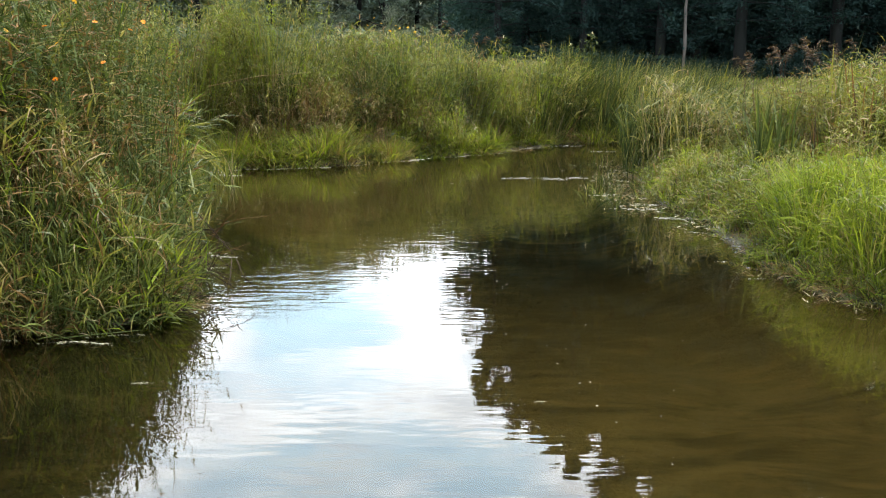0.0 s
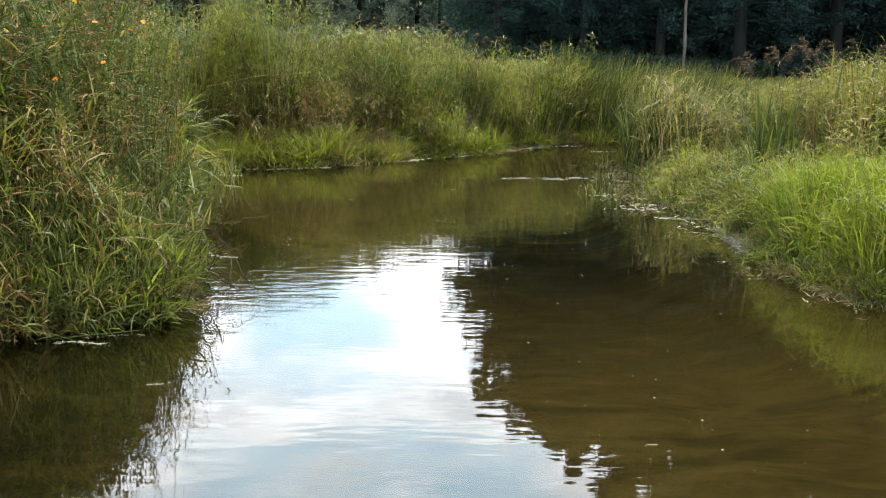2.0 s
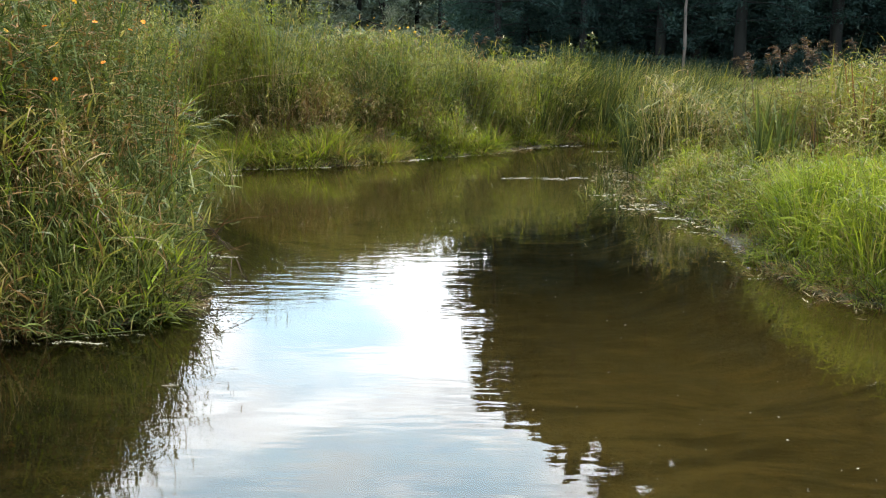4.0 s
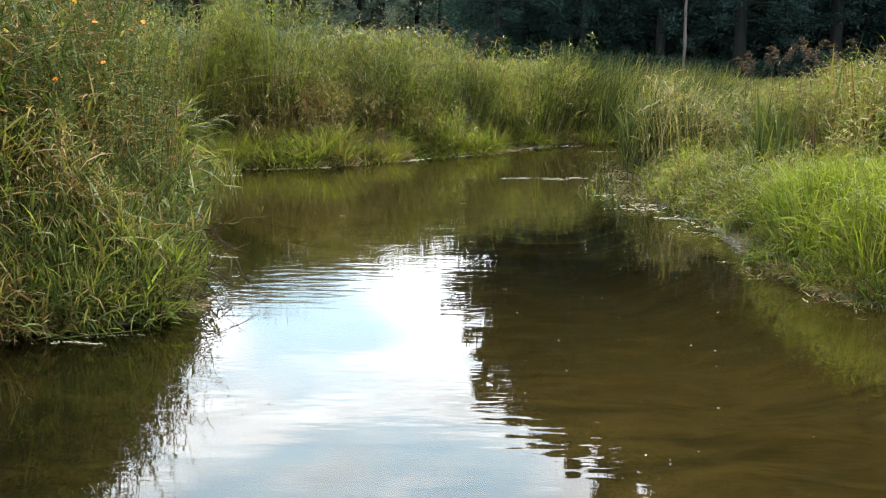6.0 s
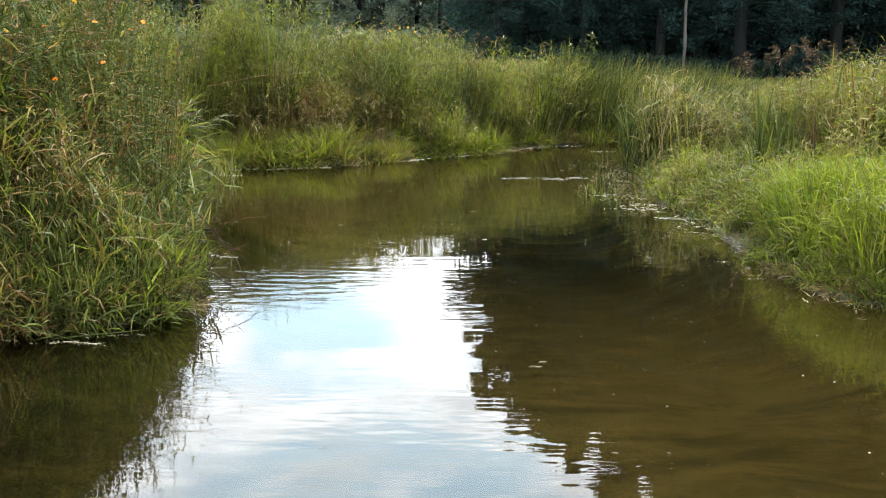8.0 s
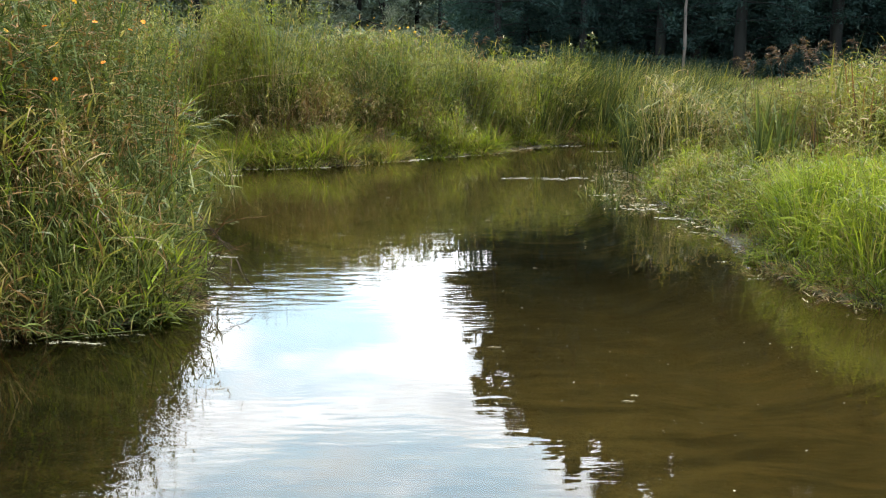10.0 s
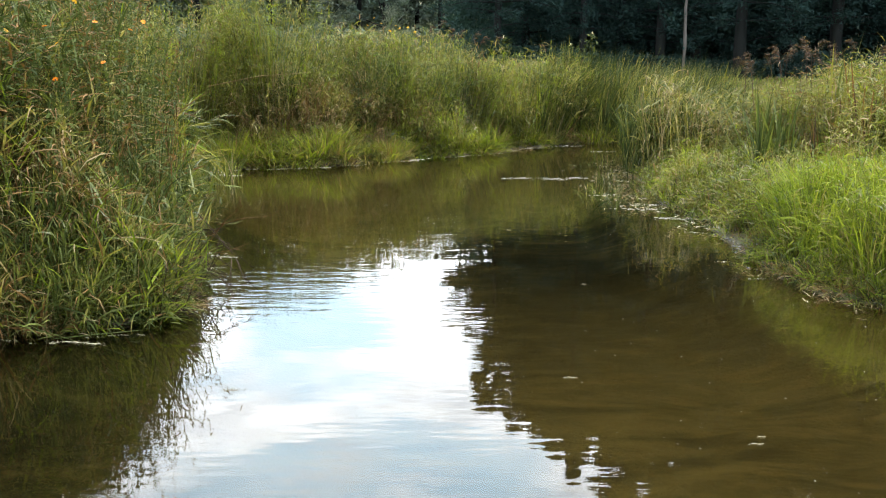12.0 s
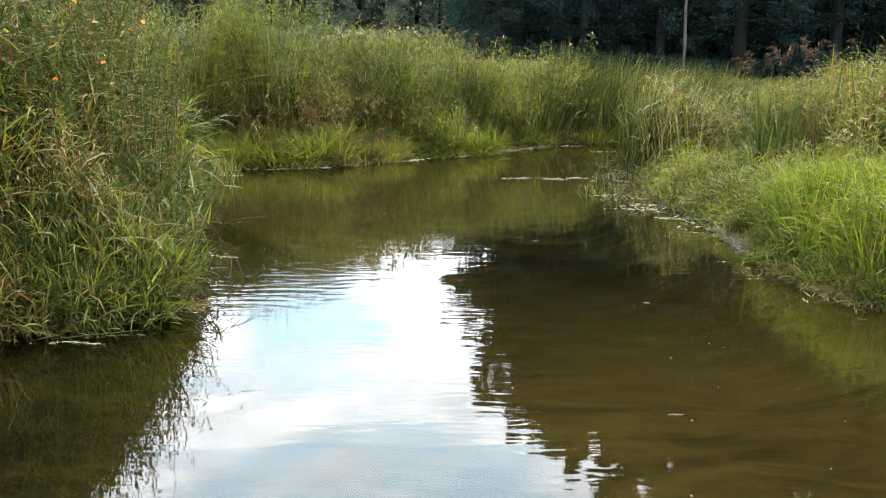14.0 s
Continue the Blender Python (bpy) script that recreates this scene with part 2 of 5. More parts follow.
MUD = solid_material("wet_mud", [(0.3, (0.018, 0.014, 0.009)), (0.6, (0.04, 0.032, 0.022)), (0.85, (0.075, 0.062, 0.045))], 30, 0.18, 0.2, (1, 1, 1), 0.6)
FOAM = solid_material("pale_foam", [(0.3, (0.30, 0.28, 0.22)), (0.6, (0.46, 0.44, 0.37)), (0.85, (0.66, 0.64, 0.57))], 60, 0.8, 0.6)
SCUM = solid_material("drift_litter", [(0.3, (0.12, 0.10, 0.06)), (0.55, (0.34, 0.31, 0.20)), (0.8, (0.55, 0.53, 0.42))], 45, 0.75, 0.8)
ORANGE = leaf_material("orange_petal", (0.60, 0.16, 0.012), (0.75, 0.24, 0.02), (0.85, 0.34, 0.03), 0.35)
GOLD = leaf_material("gold_petal", (0.55, 0.30, 0.02), (0.72, 0.42, 0.03), (0.8, 0.52, 0.06), 0.35)
SEED = leaf_material("brown_seed_head", (0.03, 0.018, 0.010), (0.07, 0.044, 0.026), (0.14, 0.10, 0.06), 0.2, 0.7)
FLUFF = leaf_material("white_seed_fluff", (0.45, 0.42, 0.36), (0.6, 0.57, 0.50), (0.75, 0.72, 0.66), 0.4, 0.9)

# ---- the lie of the land ----
# the stream's edge: up the one bank, round the bend, down the other
EDGE = np.array([
    (-6, -60), (-4.5, -8), (-3.8, 1), (-3.4, 3.8), (-2.75, 4.72), (-2.3, 4.90), (-2.02, 4.92), (-1.86, 4.98), (-1.63, 5.10), (-1.58, 5.4),
    (-1.72, 6.0), (-1.87, 6.6), (-2.12, 7.44), (-2.4, 9.0), (-2.75, 10.3), (-3.2, 11.2), (-2.95, 11.7), (-2.49, 11.78), (-1.87, 11.84),
    (-1.33, 12.06), (-0.63, 12.55), (-0.26, 12.87), (0.69, 13.42), (0.89, 13.71), (1.23, 14.17), (1.87, 14.6), (3.2, 15.1),
    (6.5, 16.2), (14, 18.5), (60, 34), (60, 31), (14, 16.6), (6.5, 14.4), (3.5, 13.5), (2.7, 12.7), (2.35, 11.5), (2.18, 10.2),
    (2.08, 9.45), (2.18, 8.62), (2.25, 7.8), (2.24, 7.0), (2.16, 6.36), (2.25, 5.96), (2.37, 5.54), (2.56, 5.29), (3.2, 4.5), (4.2, 2.5),
    (5, -8), (6, -60)])


def from_edge(x, y):
    """Metres outside the stream's edge; negative over the water."""
    x, y = np.asarray(x, float), np.asarray(y, float)
    best = np.full(x.shape, 1e9)
    inside = np.zeros(x.shape, bool)
    for (ax, ay), (bx, by) in zip(EDGE, np.roll(EDGE, -1, axis=0)):
        dx, dy = bx - ax, by - ay
        k = np.clip(((x - ax) * dx + (y - ay) * dy) / (dx * dx + dy * dy), 0, 1)
        best = np.minimum(best, (x - ax - k * dx) ** 2 + (y - ay - k * dy) ** 2)
        cross = (ay > y) != (by > y)
        inside ^= cross & (x < (bx - ax) * (y - ay) / (dy if dy else 1e-9) + ax)
    return np.where(inside, -1, 1) * np.sqrt(best)


def ease(v):
    v = np.clip(v, 0, 1)
    return v * v * (3 - 2 * v)


def wobble(x, y, s=1.0, k=0.0):
    """A smooth unevenness of about -1 to 1."""
    return (np.sin(x * 1.7 * s + k) * np.cos(y * 1.3 * s - k * 2) + 0.6 * np.sin(x * 3.9 * s - y * 2.7 * s + k * 3)
            + 0.4 * np.cos(y * 5.3 * s + x * 4.1 * s + k)) / 2.0


def on_low_side(x, y):
    return (x > 1.5) & (y < 14.0 + 0.31 * (x - 2))


def land(x, y, d=None):
    """Height of the ground over the water."""
    x, y = np.asarray(x, float), np.asarray(y, float)
    d = from_edge(x, y) if d is None else d
    d = d + 0.07 * wobble(x, y, 3.0) * ease((d + 0.3) / 0.3)
    bed = -0.03 - 0.26 * ease(-d / 1.1) + 0.02 * wobble(x, y, 2.2)
    steep = np.where(y > 10.8, 1.5, 0.75)
    high = 0.03 + 0.58 * ease(d / steep) + 0.12 * ease((d - 0.7) / 4) + 0.05 * wobble(x, y, 0.8, 1) * ease(d)
    high = high - 0.34 * ease((y - 17.5) / 8)
    high = np.maximum(high - 0.42 * ease((x - 1.9) / 2.2) * ease((y - 13) / 1.0), 0.03 + 0.12 * ease(d))
    low = 0.012 + 0.13 * ease(d / 0.6) + 0.34 * ease((d - 1.4) / 3.0) + 0.03 * wobble(x, y, 1.1, 2) * ease(d)
    low = low - 0.42 * ease((y - 16.5) / 9)
    hill = 11 * ease((y - 118) / 50)
    return np.where(d < 0, np.minimum(bed, -0.012), np.where(on_low_side(x, y), low, high)) + hill


def build_mesh(name, verts, tris, mats, index=None, smooth=False):
    """One mesh from arrays of corners and triangles."""
    verts, tris = np.asarray(verts, np.float32), np.asarray(tris, np.int32)
    me = bpy.data.meshes.new(name)
    me.vertices.add(len(verts))
    me.vertices.foreach_set("co", verts.ravel())
    me.loops.add(tris.size)
    me.loops.foreach_set("vertex_index", tris.ravel())
    me.polygons.add(len(tris))
    me.polygons.foreach_set("loop_start", np.arange(0, tris.size, 3, dtype=np.int32))
    me.polygons.foreach_set("loop_total", np.full(len(tris), 3, np.int32))
    for m in mats:
        me.materials.append(m)
    if index is not None:
        me.polygons.foreach_set("material_index", np.asarray(index, np.int32))
    if smooth:
        me.polygons.foreach_set("use_smooth", np.ones(len(tris), bool))
    me.update(calc_edges=True)
    return me


def spread(near0, near1, step, far0, far1, grow=1.22):
    mid = list(np.arange(near0, near1 + step / 2, step))
    lo, hi, s = [near0], [near1], step
    while lo[-1] > far0 or hi[-1] < far1:
        s *= grow
        lo.append(max(lo[-1] - s, far0) if lo[-1] > far0 else lo[-1])
        hi.append(min(hi[-1] + s, far1) if hi[-1] < far1 else hi[-1])
    return np.unique(np.array(lo + mid + hi))


def make_ground():
    xs, ys = spread(-5.5, 7.0, 0.09, -1800, 1800), spread(2.2, 17.0, 0.09, -300, 2500)
    gx, gy = np.meshgrid(xs, ys)
    gz = land(gx.ravel(), gy.ravel())
    verts = np.stack([gx.ravel(), gy.ravel(), gz], 1)
    nx = len(xs)
    i = (np.arange(len(ys) - 1)[:, None] * nx + np.arange(nx - 1)[None, :]).ravel()
    tris = np.concatenate([np.stack([i, i + 1, i + nx + 1], 1), np.stack([i, i + nx + 1, i + nx], 1)])
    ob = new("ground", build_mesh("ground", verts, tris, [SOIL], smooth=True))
    return tagged(ob, "brown soil banks and silty stream bed with wet mud edges", "ground", kind="structure")


def make_water():
    bm = bmesh.new()
    bmesh.ops.create_grid(bm, x_segments=24, y_segments=24, size=35)
    me = bpy.data.meshes.new("water")
    bm.to_mesh(me)
    bm.free()
    me.materials.append(WATER)
    ob = new("water", me)
    ob.location = (0, 18, 0)
    return tagged(ob, "slow brown stream water mirroring a cloudy sky", "water", kind="structure")


ground = make_ground()
water = make_water()

# ---- blades, leaves and stems ----
rng = np.random.default_rng(7)


def blades(base, az, lift, droop, length, width, n=3, roll=None, taper=0.75):
    """Arching blades: base (N,3), compass az and first lift in radians, droop in radians over the length."""
    base = np.asarray(base, float)
    N = len(base)
    az, lift, droop, length, width = (np.broadcast_to(np.asarray(v, float), (N,)) for v in (az, lift, droop, length, width))
    roll = np.zeros(N) if roll is None else np.broadcast_to(roll, (N,))
    out = np.stack([np.sin(az), np.cos(az), np.zeros(N)], 1)
    side = np.stack([np.cos(az), -np.sin(az), np.zeros(N)], 1)
    pos, rows, mid = base.copy(), [], []
    for k in range(n):
        e = lift - droop * (k + 0.5) / n
        up = np.array([0, 0, 1.0])
        way = out * np.cos(e)[:, None] + up * np.sin(e)[:, None]
        nor = out * -np.sin(e)[:, None] + up * np.cos(e)[:, None]
        s = side * np.cos(roll)[:, None] + nor * np.sin(roll)[:, None]
        f = k / n
        w = width * (0.55 + 1.1 * f if f < 0.4 else 1.0 - taper * (f - 0.4) / 0.6) * 0.5
        rows += [pos - s * w[:, None], pos + s * w[:, None]]
        pos = pos + way * (length / n)[:, None]
    rows.append(pos)
    verts = np.stack(rows, 1).reshape(-1, 3)
    t = []
    for k in range(n - 1):
        a = 2 * k
        t += [(a, a + 1, a + 3), (a, a + 3, a + 2)]
    t.append((2 * n - 2, 2 * n - 1, 2 * n))
    tris = (np.arange(N)[:, None, None] * (2 * n + 1) + np.array(t)[None]).reshape(-1, 3)
    return verts, tris, len(t)


class Growth:
    """Gathers blades of several tints into one mesh."""

    def __init__(self, mats):
        self.mats, self.v, self.t, self.m, self.count = mats, [], [], [], 0

    def add(self, which, *args, **kw):
        v, t, per = blades(*args, **kw)
        self.v.append(v)
        self.t.append(t + self.count)
        which = np.broadcast_to(np.asarray(which, np.int32), (len(args[0]),))
        self.m.append(np.repeat(which, per))
        self.count += len(v)

    def mesh(self, name):
        return build_mesh(name, np.concatenate(self.v), np.concatenate(self.t), self.mats, np.concatenate(self.m))

    def thing(self, name, label, category, kind="stuff", group=""):
        return tagged(new(name, self.mesh(name)), label, category, group, kind)


def scatter(n, x0, x1, y0, y1, lo=0.0, hi=1e9, keep=None):
    """Places on the ground, at random, between lo and hi metres from the stream's edge."""
    x, y = rng.uniform(x0, x1, n), rng.uniform(y0, y1, n)
    d = from_edge(x, y)
    ok = (d > lo) & (d < hi)
    if keep is not None:
        ok &= keep(x, y)
    x, y, d = x[ok], y[ok], d[ok]
    return np.stack([x, y, land(x, y, d)], 1), d


def pick(n, weights):
    w = np.array(weights, float)
    return rng.choice(len(w), n, p=w / w.sum())


def leafy(g, base, height, per, leaf, width, which, lean=0.25, spread_lift=0.7, droop=1.1, stems=None, low=0.15, n=3):
    """Stems with leaves set along them. leaf, width: mean size of a leaf."""
    N = len(base)
    az, tilt = rng.uniform(0, 2 * np.pi, N), np.abs(rng.normal(0, lean, N))
    bend = rng.uniform(0.0, 0.35, N)
    g.add(which if stems is None else stems, base, az, np.pi / 2 - tilt, bend, height, 0.007, n=2, roll=rng.uniform(0, 3, N))
    for k in range(per):
        f = low + (1 - low) * (k + rng.uniform(0, 0.9, N)) / per
        e = np.pi / 2 - tilt - bend * f * 0.5
        off = height * f
        p = base + np.stack([np.sin(az) * np.cos(e) * off, np.cos(az) * np.cos(e) * off, np.sin(e) * off], 1)
        g.add(which, p, az + rng.uniform(0, 2 * np.pi, N), rng.normal(spread_lift, 0.3, N), np.abs(rng.normal(droop, 0.45, N)),
              leaf * rng.uniform(0.6, 1.35, N), width * rng.uniform(0.6, 1.35, N), n=n, roll=rng.normal(0, 0.4, N))


# ---- grass in tussocks ----
def spots(x, y, *rows):
    """Sum of soft round patches: (x, y, reach, amount)."""
    return sum(a * np.exp(-((x - px) ** 2 + (y - py) ** 2) / (2 * r * r)) for px, py, r, a in rows)


class Tufts:
    """Places gathered round tussock centres; each tussock has its own height, lean, spread and state of wilting."""

    def __init__(self, n, m, x0, x1, y0, y1, lo, hi, keep, size=0.13, lo_blade=-0.02):
        c, _ = scatter(m, x0, x1, y0, y1, lo, hi, keep)
        k = len(c)
        self.centre = c
        own = rng.integers(0, k, n)
        tall = rng.uniform(0.6, 1.28, k) * (1 + 0.12 * wobble(c[:, 0], c[:, 1], 1.6, 0.4))
        s = size * rng.uniform(0.6, 1.5, k)
        off = rng.normal(0, 1, (n, 2)) * s[own][:, None]
        x, y = c[own, 0] + off[:, 0], c[own, 1] + off[:, 1]
        d = from_edge(x, y)
        ok = (d > lo_blade) & keep(x, y)
        self.own, self.x, self.y, self.d = own[ok], x[ok], y[ok], d[ok]
        off = off[ok]
        self.base = np.stack([self.x, self.y, land(self.x, self.y, self.d) - 0.01], 1)
        self.n = len(self.base)
        self.tall = tall[self.own]
        self.wilt = rng.random(k)[self.own]
        self.away = np.arctan2(off[:, 0], off[:, 1]) + rng.normal(0, 0.7, self.n)
        self.out = np.clip(np.hypot(off[:, 0], off[:, 1]) / (2.2 * s[self.own]), 0, 1)

    def tint(self, table):
        """table: rows (wilting up to, weights of the tints)."""
        which, done = np.zeros(self.n, int), np.zeros(self.n, bool)
        for limit, weights in table:
            now = ~done & (self.wilt <= limit)
            which = np.where(now, pick(self.n, weights), which)
            done |= now
        return which


def tussock_blades(g, t, which, h, w, lift=1.42, droop=(0.2, 1.4), n=3, spread=0.75):
    g.add(which, t.base, t.away, lift - spread * t.out + rng.normal(0, 0.12, t.n), rng.uniform(*droop, t.n) * (0.5 + t.out), h, w * rng.uniform(0.6, 1.4, t.n),
          n=n, roll=rng.normal(0, 0.6, t.n))


def roof(x, y):
    """How high the growth of the steep bank reaches: low at the water, rising inland and up the stream."""
    u = x / (0.978 * y + 0.315)
    slope = np.interp(u, [-0.46, -0.41, -0.35, -0.318, -0.288, -0.264, -0.245, -0.225, -0.20, -0.17], [0.62, 0.56, 0.487, 0.435, 0.39, 0.335, 0.292, 0.252, 0.21, 0.17])
    front = np.interp(x, [-2.4, -2.24, -2.09, -1.92, -1.62, -1.42], [2.0, 1.2, 0.86, 0.56, 0.36, 0.26]) + 0.12 * (y - 5.3) + 3 * ease((y - 6.0) / 1.3)
    return np.minimum(np.minimum(y * slope - 1.5, front), 2.1)


def near_bank():
    g = Growth([GREEN, YELLOW, STRAW, RUST, DEEP, FORB, LIME])
    side = lambda x, y: (x < 0) & (x > -0.52 * y - 0.9)
    hollow = lambda x, y: np.clip(1 - spots(x, y, (-2.10, 5.85, 0.20, 0.85), (-2.25, 5.2, 0.1, 0.5), (-2.0, 7.0, 0.16, 0.5), (-2.6, 5.6, 0.12, 0.4), (-1.72, 5.6, 0.10, 0.6), (-2.4, 5.8, 0.12, 0.5), (-2.3, 6.6, 0.16, 0.5)), 0.2, 1)
    # shoots with stiff leaves
    t = Tufts(9000, 330, -5.4, -1.2, 4.5, 11.6, 0.03, 2.6, side, 0.12)
    rise = ease((t.d - 0.05) / 0.8)
    h = (0.24 + 0.95 * rise) * t.tall * rng.uniform(0.75, 1.1, t.n) * hollow(t.x, t.y)
    t.wilt = np.clip(t.wilt * 0.6 + 0.16 - 0.20 * ease((0.45 - t.d) / 0.2) + 0.1 * wobble(t.x, t.y, 1.1, 0.6) + spots(t.x, t.y, (-2.35, 5.3, 0.33, 0.42), (-1.95, 5.5, 0.2, 0.15), (-2.75, 5.3, 0.3, 0.3), (-2.1, 6.3, 0.25, 0.22), (-2.3, 7.6, 0.4, 0.2)), 0, 0.999)
    which = t.tint([(0.42, [0.52, 0.10, 0.02, 0.02, 0.24, 0, 0.10]), (0.68, [0.30, 0.24, 0.06, 0.18, 0.20, 0, 0.02]), (1.0, [0.12, 0.24, 0.24, 0.36, 0.04])])
    # flank tinted dark green and rust, partly its own growth, partly painted shade
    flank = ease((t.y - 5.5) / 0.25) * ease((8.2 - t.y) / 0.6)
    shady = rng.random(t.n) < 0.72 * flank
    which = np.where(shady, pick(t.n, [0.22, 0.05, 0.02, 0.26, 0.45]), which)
    # deep green painted in for shade at the crest and low front corner
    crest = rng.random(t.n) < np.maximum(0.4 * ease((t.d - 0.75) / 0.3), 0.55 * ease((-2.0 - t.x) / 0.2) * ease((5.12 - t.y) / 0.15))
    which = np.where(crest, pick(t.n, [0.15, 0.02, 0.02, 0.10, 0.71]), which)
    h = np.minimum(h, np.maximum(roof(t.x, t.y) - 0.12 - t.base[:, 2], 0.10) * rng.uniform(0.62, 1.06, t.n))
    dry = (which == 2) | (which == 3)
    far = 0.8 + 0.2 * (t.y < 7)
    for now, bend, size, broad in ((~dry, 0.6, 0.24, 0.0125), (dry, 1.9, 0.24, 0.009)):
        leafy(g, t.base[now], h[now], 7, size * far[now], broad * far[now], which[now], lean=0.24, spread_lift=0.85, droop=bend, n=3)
    # fringe hanging over the water
    t = Tufts(8000, 190, -3.8, -1.1, 4.5, 11.4, -0.02, 0.22, side, 0.10, -0.12)
    t.base[:, 2] = np.maximum(t.base[:, 2], -0.03)
    toward = np.where(t.y < 5.2, 2.6, 1.5)
    g.add(t.tint([(0.6, [0.60, 0.06, 0.01, 0.01, 0.22, 0, 0.10]), (0.85, [0.45, 0.22, 0.05, 0.05, 0.15, 0, 0.08]), (1, [0.2, 0.2, 0.25, 0.35])]),
          t.base, toward + rng.normal(0, 1.2, t.n), rng.normal(1.2, 0.3, t.n), rng.uniform(0.1, 1.5, t.n),
          np.where(t.y > 5.4, 0.62, 1.0) * rng.uniform(0.16, 0.48, t.n) * t.tall, rng.uniform(0.007, 0.015, t.n), n=4, roll=rng.normal(0, 0.6, t.n))
    # the low end of the bank, right down to the water: straight fresh blades
    t = Tufts(5200, 120, -3.6, -1.4, 4.5, 5.7, 0.0, 0.5, side, 0.09, -0.03)
    t.base[:, 2] = np.maximum(t.base[:, 2], -0.03)
    tone = t.tint([(0.65, [0.58, 0.06, 0.01, 0.01, 0.22, 0, 0.12]), (1, [0.35, 0.2, 0.12, 0.12, 0.15, 0, 0.06])])
    # deep green stands in for shade under the overhang
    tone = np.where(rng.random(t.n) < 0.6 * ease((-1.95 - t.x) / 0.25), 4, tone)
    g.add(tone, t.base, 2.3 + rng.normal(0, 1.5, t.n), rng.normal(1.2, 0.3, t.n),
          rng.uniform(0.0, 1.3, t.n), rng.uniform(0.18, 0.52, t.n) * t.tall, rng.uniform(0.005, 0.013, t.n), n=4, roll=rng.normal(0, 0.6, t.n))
    t = Tufts(5200, 110, -3.6, -1.35, 4.4, 5.5, -0.07, 0.18, side, 0.06, -0.1)
    t.base[:, 2] = np.maximum(t.base[:, 2], -0.03)
    g.add(t.tint([(0.6, [0.45, 0.06, 0.02, 0.01, 0.36, 0, 0.10]), (1, [0.3, 0.15, 0.1, 0.15, 0.3])]), t.base, 2.8 + rng.normal(0, 1.0, t.n), rng.normal(1.0, 0.35, t.n),
          rng.uniform(0.2, 1.8, t.n), rng.uniform(0.10, 0.32, t.n) * t.tall, rng.uniform(0.006, 0.014, t.n), n=4, roll=rng.normal(0, 0.5, t.n))
    # fresh shoots leaning out along the flank; past y 5.45 shade is tinted in
    t = Tufts(700, 90, -2.2, -1.4, 4.95, 7.6, 0.0, 0.4, side, 0.06)
    leafy(g, t.base, rng.uniform(0.18, 0.5, t.n) * t.tall, 7, 0.19, 0.012, np.where(t.y > 5.45, pick(t.n, [0.32, 0.02, 0, 0.10, 0.54, 0, 0.02]), pick(t.n, [0.5, 0.04, 0, 0.02, 0.2, 0, 0.24])), lean=0.45, spread_lift=0.9, droop=0.4, n=4)
    # dead blades curled over in short arcs
    t = Tufts(4600, 150, -3.9, -1.5, 4.9, 8.0, 0.10, 1.0, lambda x, y: side(x, y) & (spots(x, y, (-2.35, 5.3, 0.4, 1), (-1.95, 5.5, 0.25, 0.8), (-2.8, 5.3, 0.4, 1), (-2.1, 6.3, 0.3, 1), (-2.4, 7.4, 0.3, 1)) > 0.3), 0.12)
    t.base[:, 2] += rng.uniform(0.3, 0.95, t.n) * ease((t.d + 0.1) / 0.45) * hollow(t.x, t.y)
    t.base[:, 2] = np.minimum(t.base[:, 2], roof(t.x, t.y) - 0.05)
    g.add(pick(t.n, [0.22, 0.18, 0.14, 0.46]), t.base, t.away, rng.normal(0.7, 0.5, t.n), rng.uniform(1.0, 3.2, t.n),
          rng.uniform(0.10, 0.27, t.n) * hollow(t.x, t.y) ** 2, rng.uniform(0.004, 0.009, t.n), n=5, roll=rng.normal(0, 0.5, t.n))
    # long dead blades lying over the shoulder, mostly to one side
    t = Tufts(800, 90, -3.9, -1.6, 5.0, 8.5, 0.2, 1.1, side, 0.14)
    t.base[:, 2] += rng.uniform(0.35, 0.95, t.n) * ease((t.d + 0.1) / 0.5)
    t.base[:, 2] = np.minimum(t.base[:, 2], roof(t.x, t.y) - 0.10)
    g.add(pick(t.n, [0.10, 0.16, 0.14, 0.60]), t.base, rng.normal(1.5, 0.8, t.n), rng.normal(0.5, 0.25, t.n), rng.uniform(0.2, 1.5, t.n),
          rng.uniform(0.26, 0.55, t.n) * hollow(t.x, t.y) ** 2, rng.uniform(0.005, 0.010, t.n), n=5, roll=rng.normal(0, 0.5, t.n))
    # shoots whose broad leaves stand out like fans
    t = Tufts(760, 240, -4.1, -1.4, 4.7, 9.0, 0.05, 1.2, side, 0.06)
    t.base[:, 2] = np.minimum(t.base[:, 2] + (0.18 + 0.85 * ease(t.d / 0.6)) * rng.uniform(0.5, 1.0, t.n) * hollow(t.x, t.y), roof(t.x, t.y) - 0.10)
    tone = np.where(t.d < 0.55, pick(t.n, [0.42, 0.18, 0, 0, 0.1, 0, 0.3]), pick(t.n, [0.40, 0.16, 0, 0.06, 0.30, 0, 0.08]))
    # darker greens and rust tint in the shade of the flank's hollow
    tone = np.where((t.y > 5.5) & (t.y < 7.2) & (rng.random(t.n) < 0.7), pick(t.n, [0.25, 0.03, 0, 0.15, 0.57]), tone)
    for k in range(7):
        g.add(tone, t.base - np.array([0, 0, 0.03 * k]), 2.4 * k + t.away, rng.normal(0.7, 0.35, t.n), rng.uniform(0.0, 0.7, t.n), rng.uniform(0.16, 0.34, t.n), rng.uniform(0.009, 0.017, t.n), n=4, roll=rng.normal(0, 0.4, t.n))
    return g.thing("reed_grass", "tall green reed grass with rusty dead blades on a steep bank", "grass")


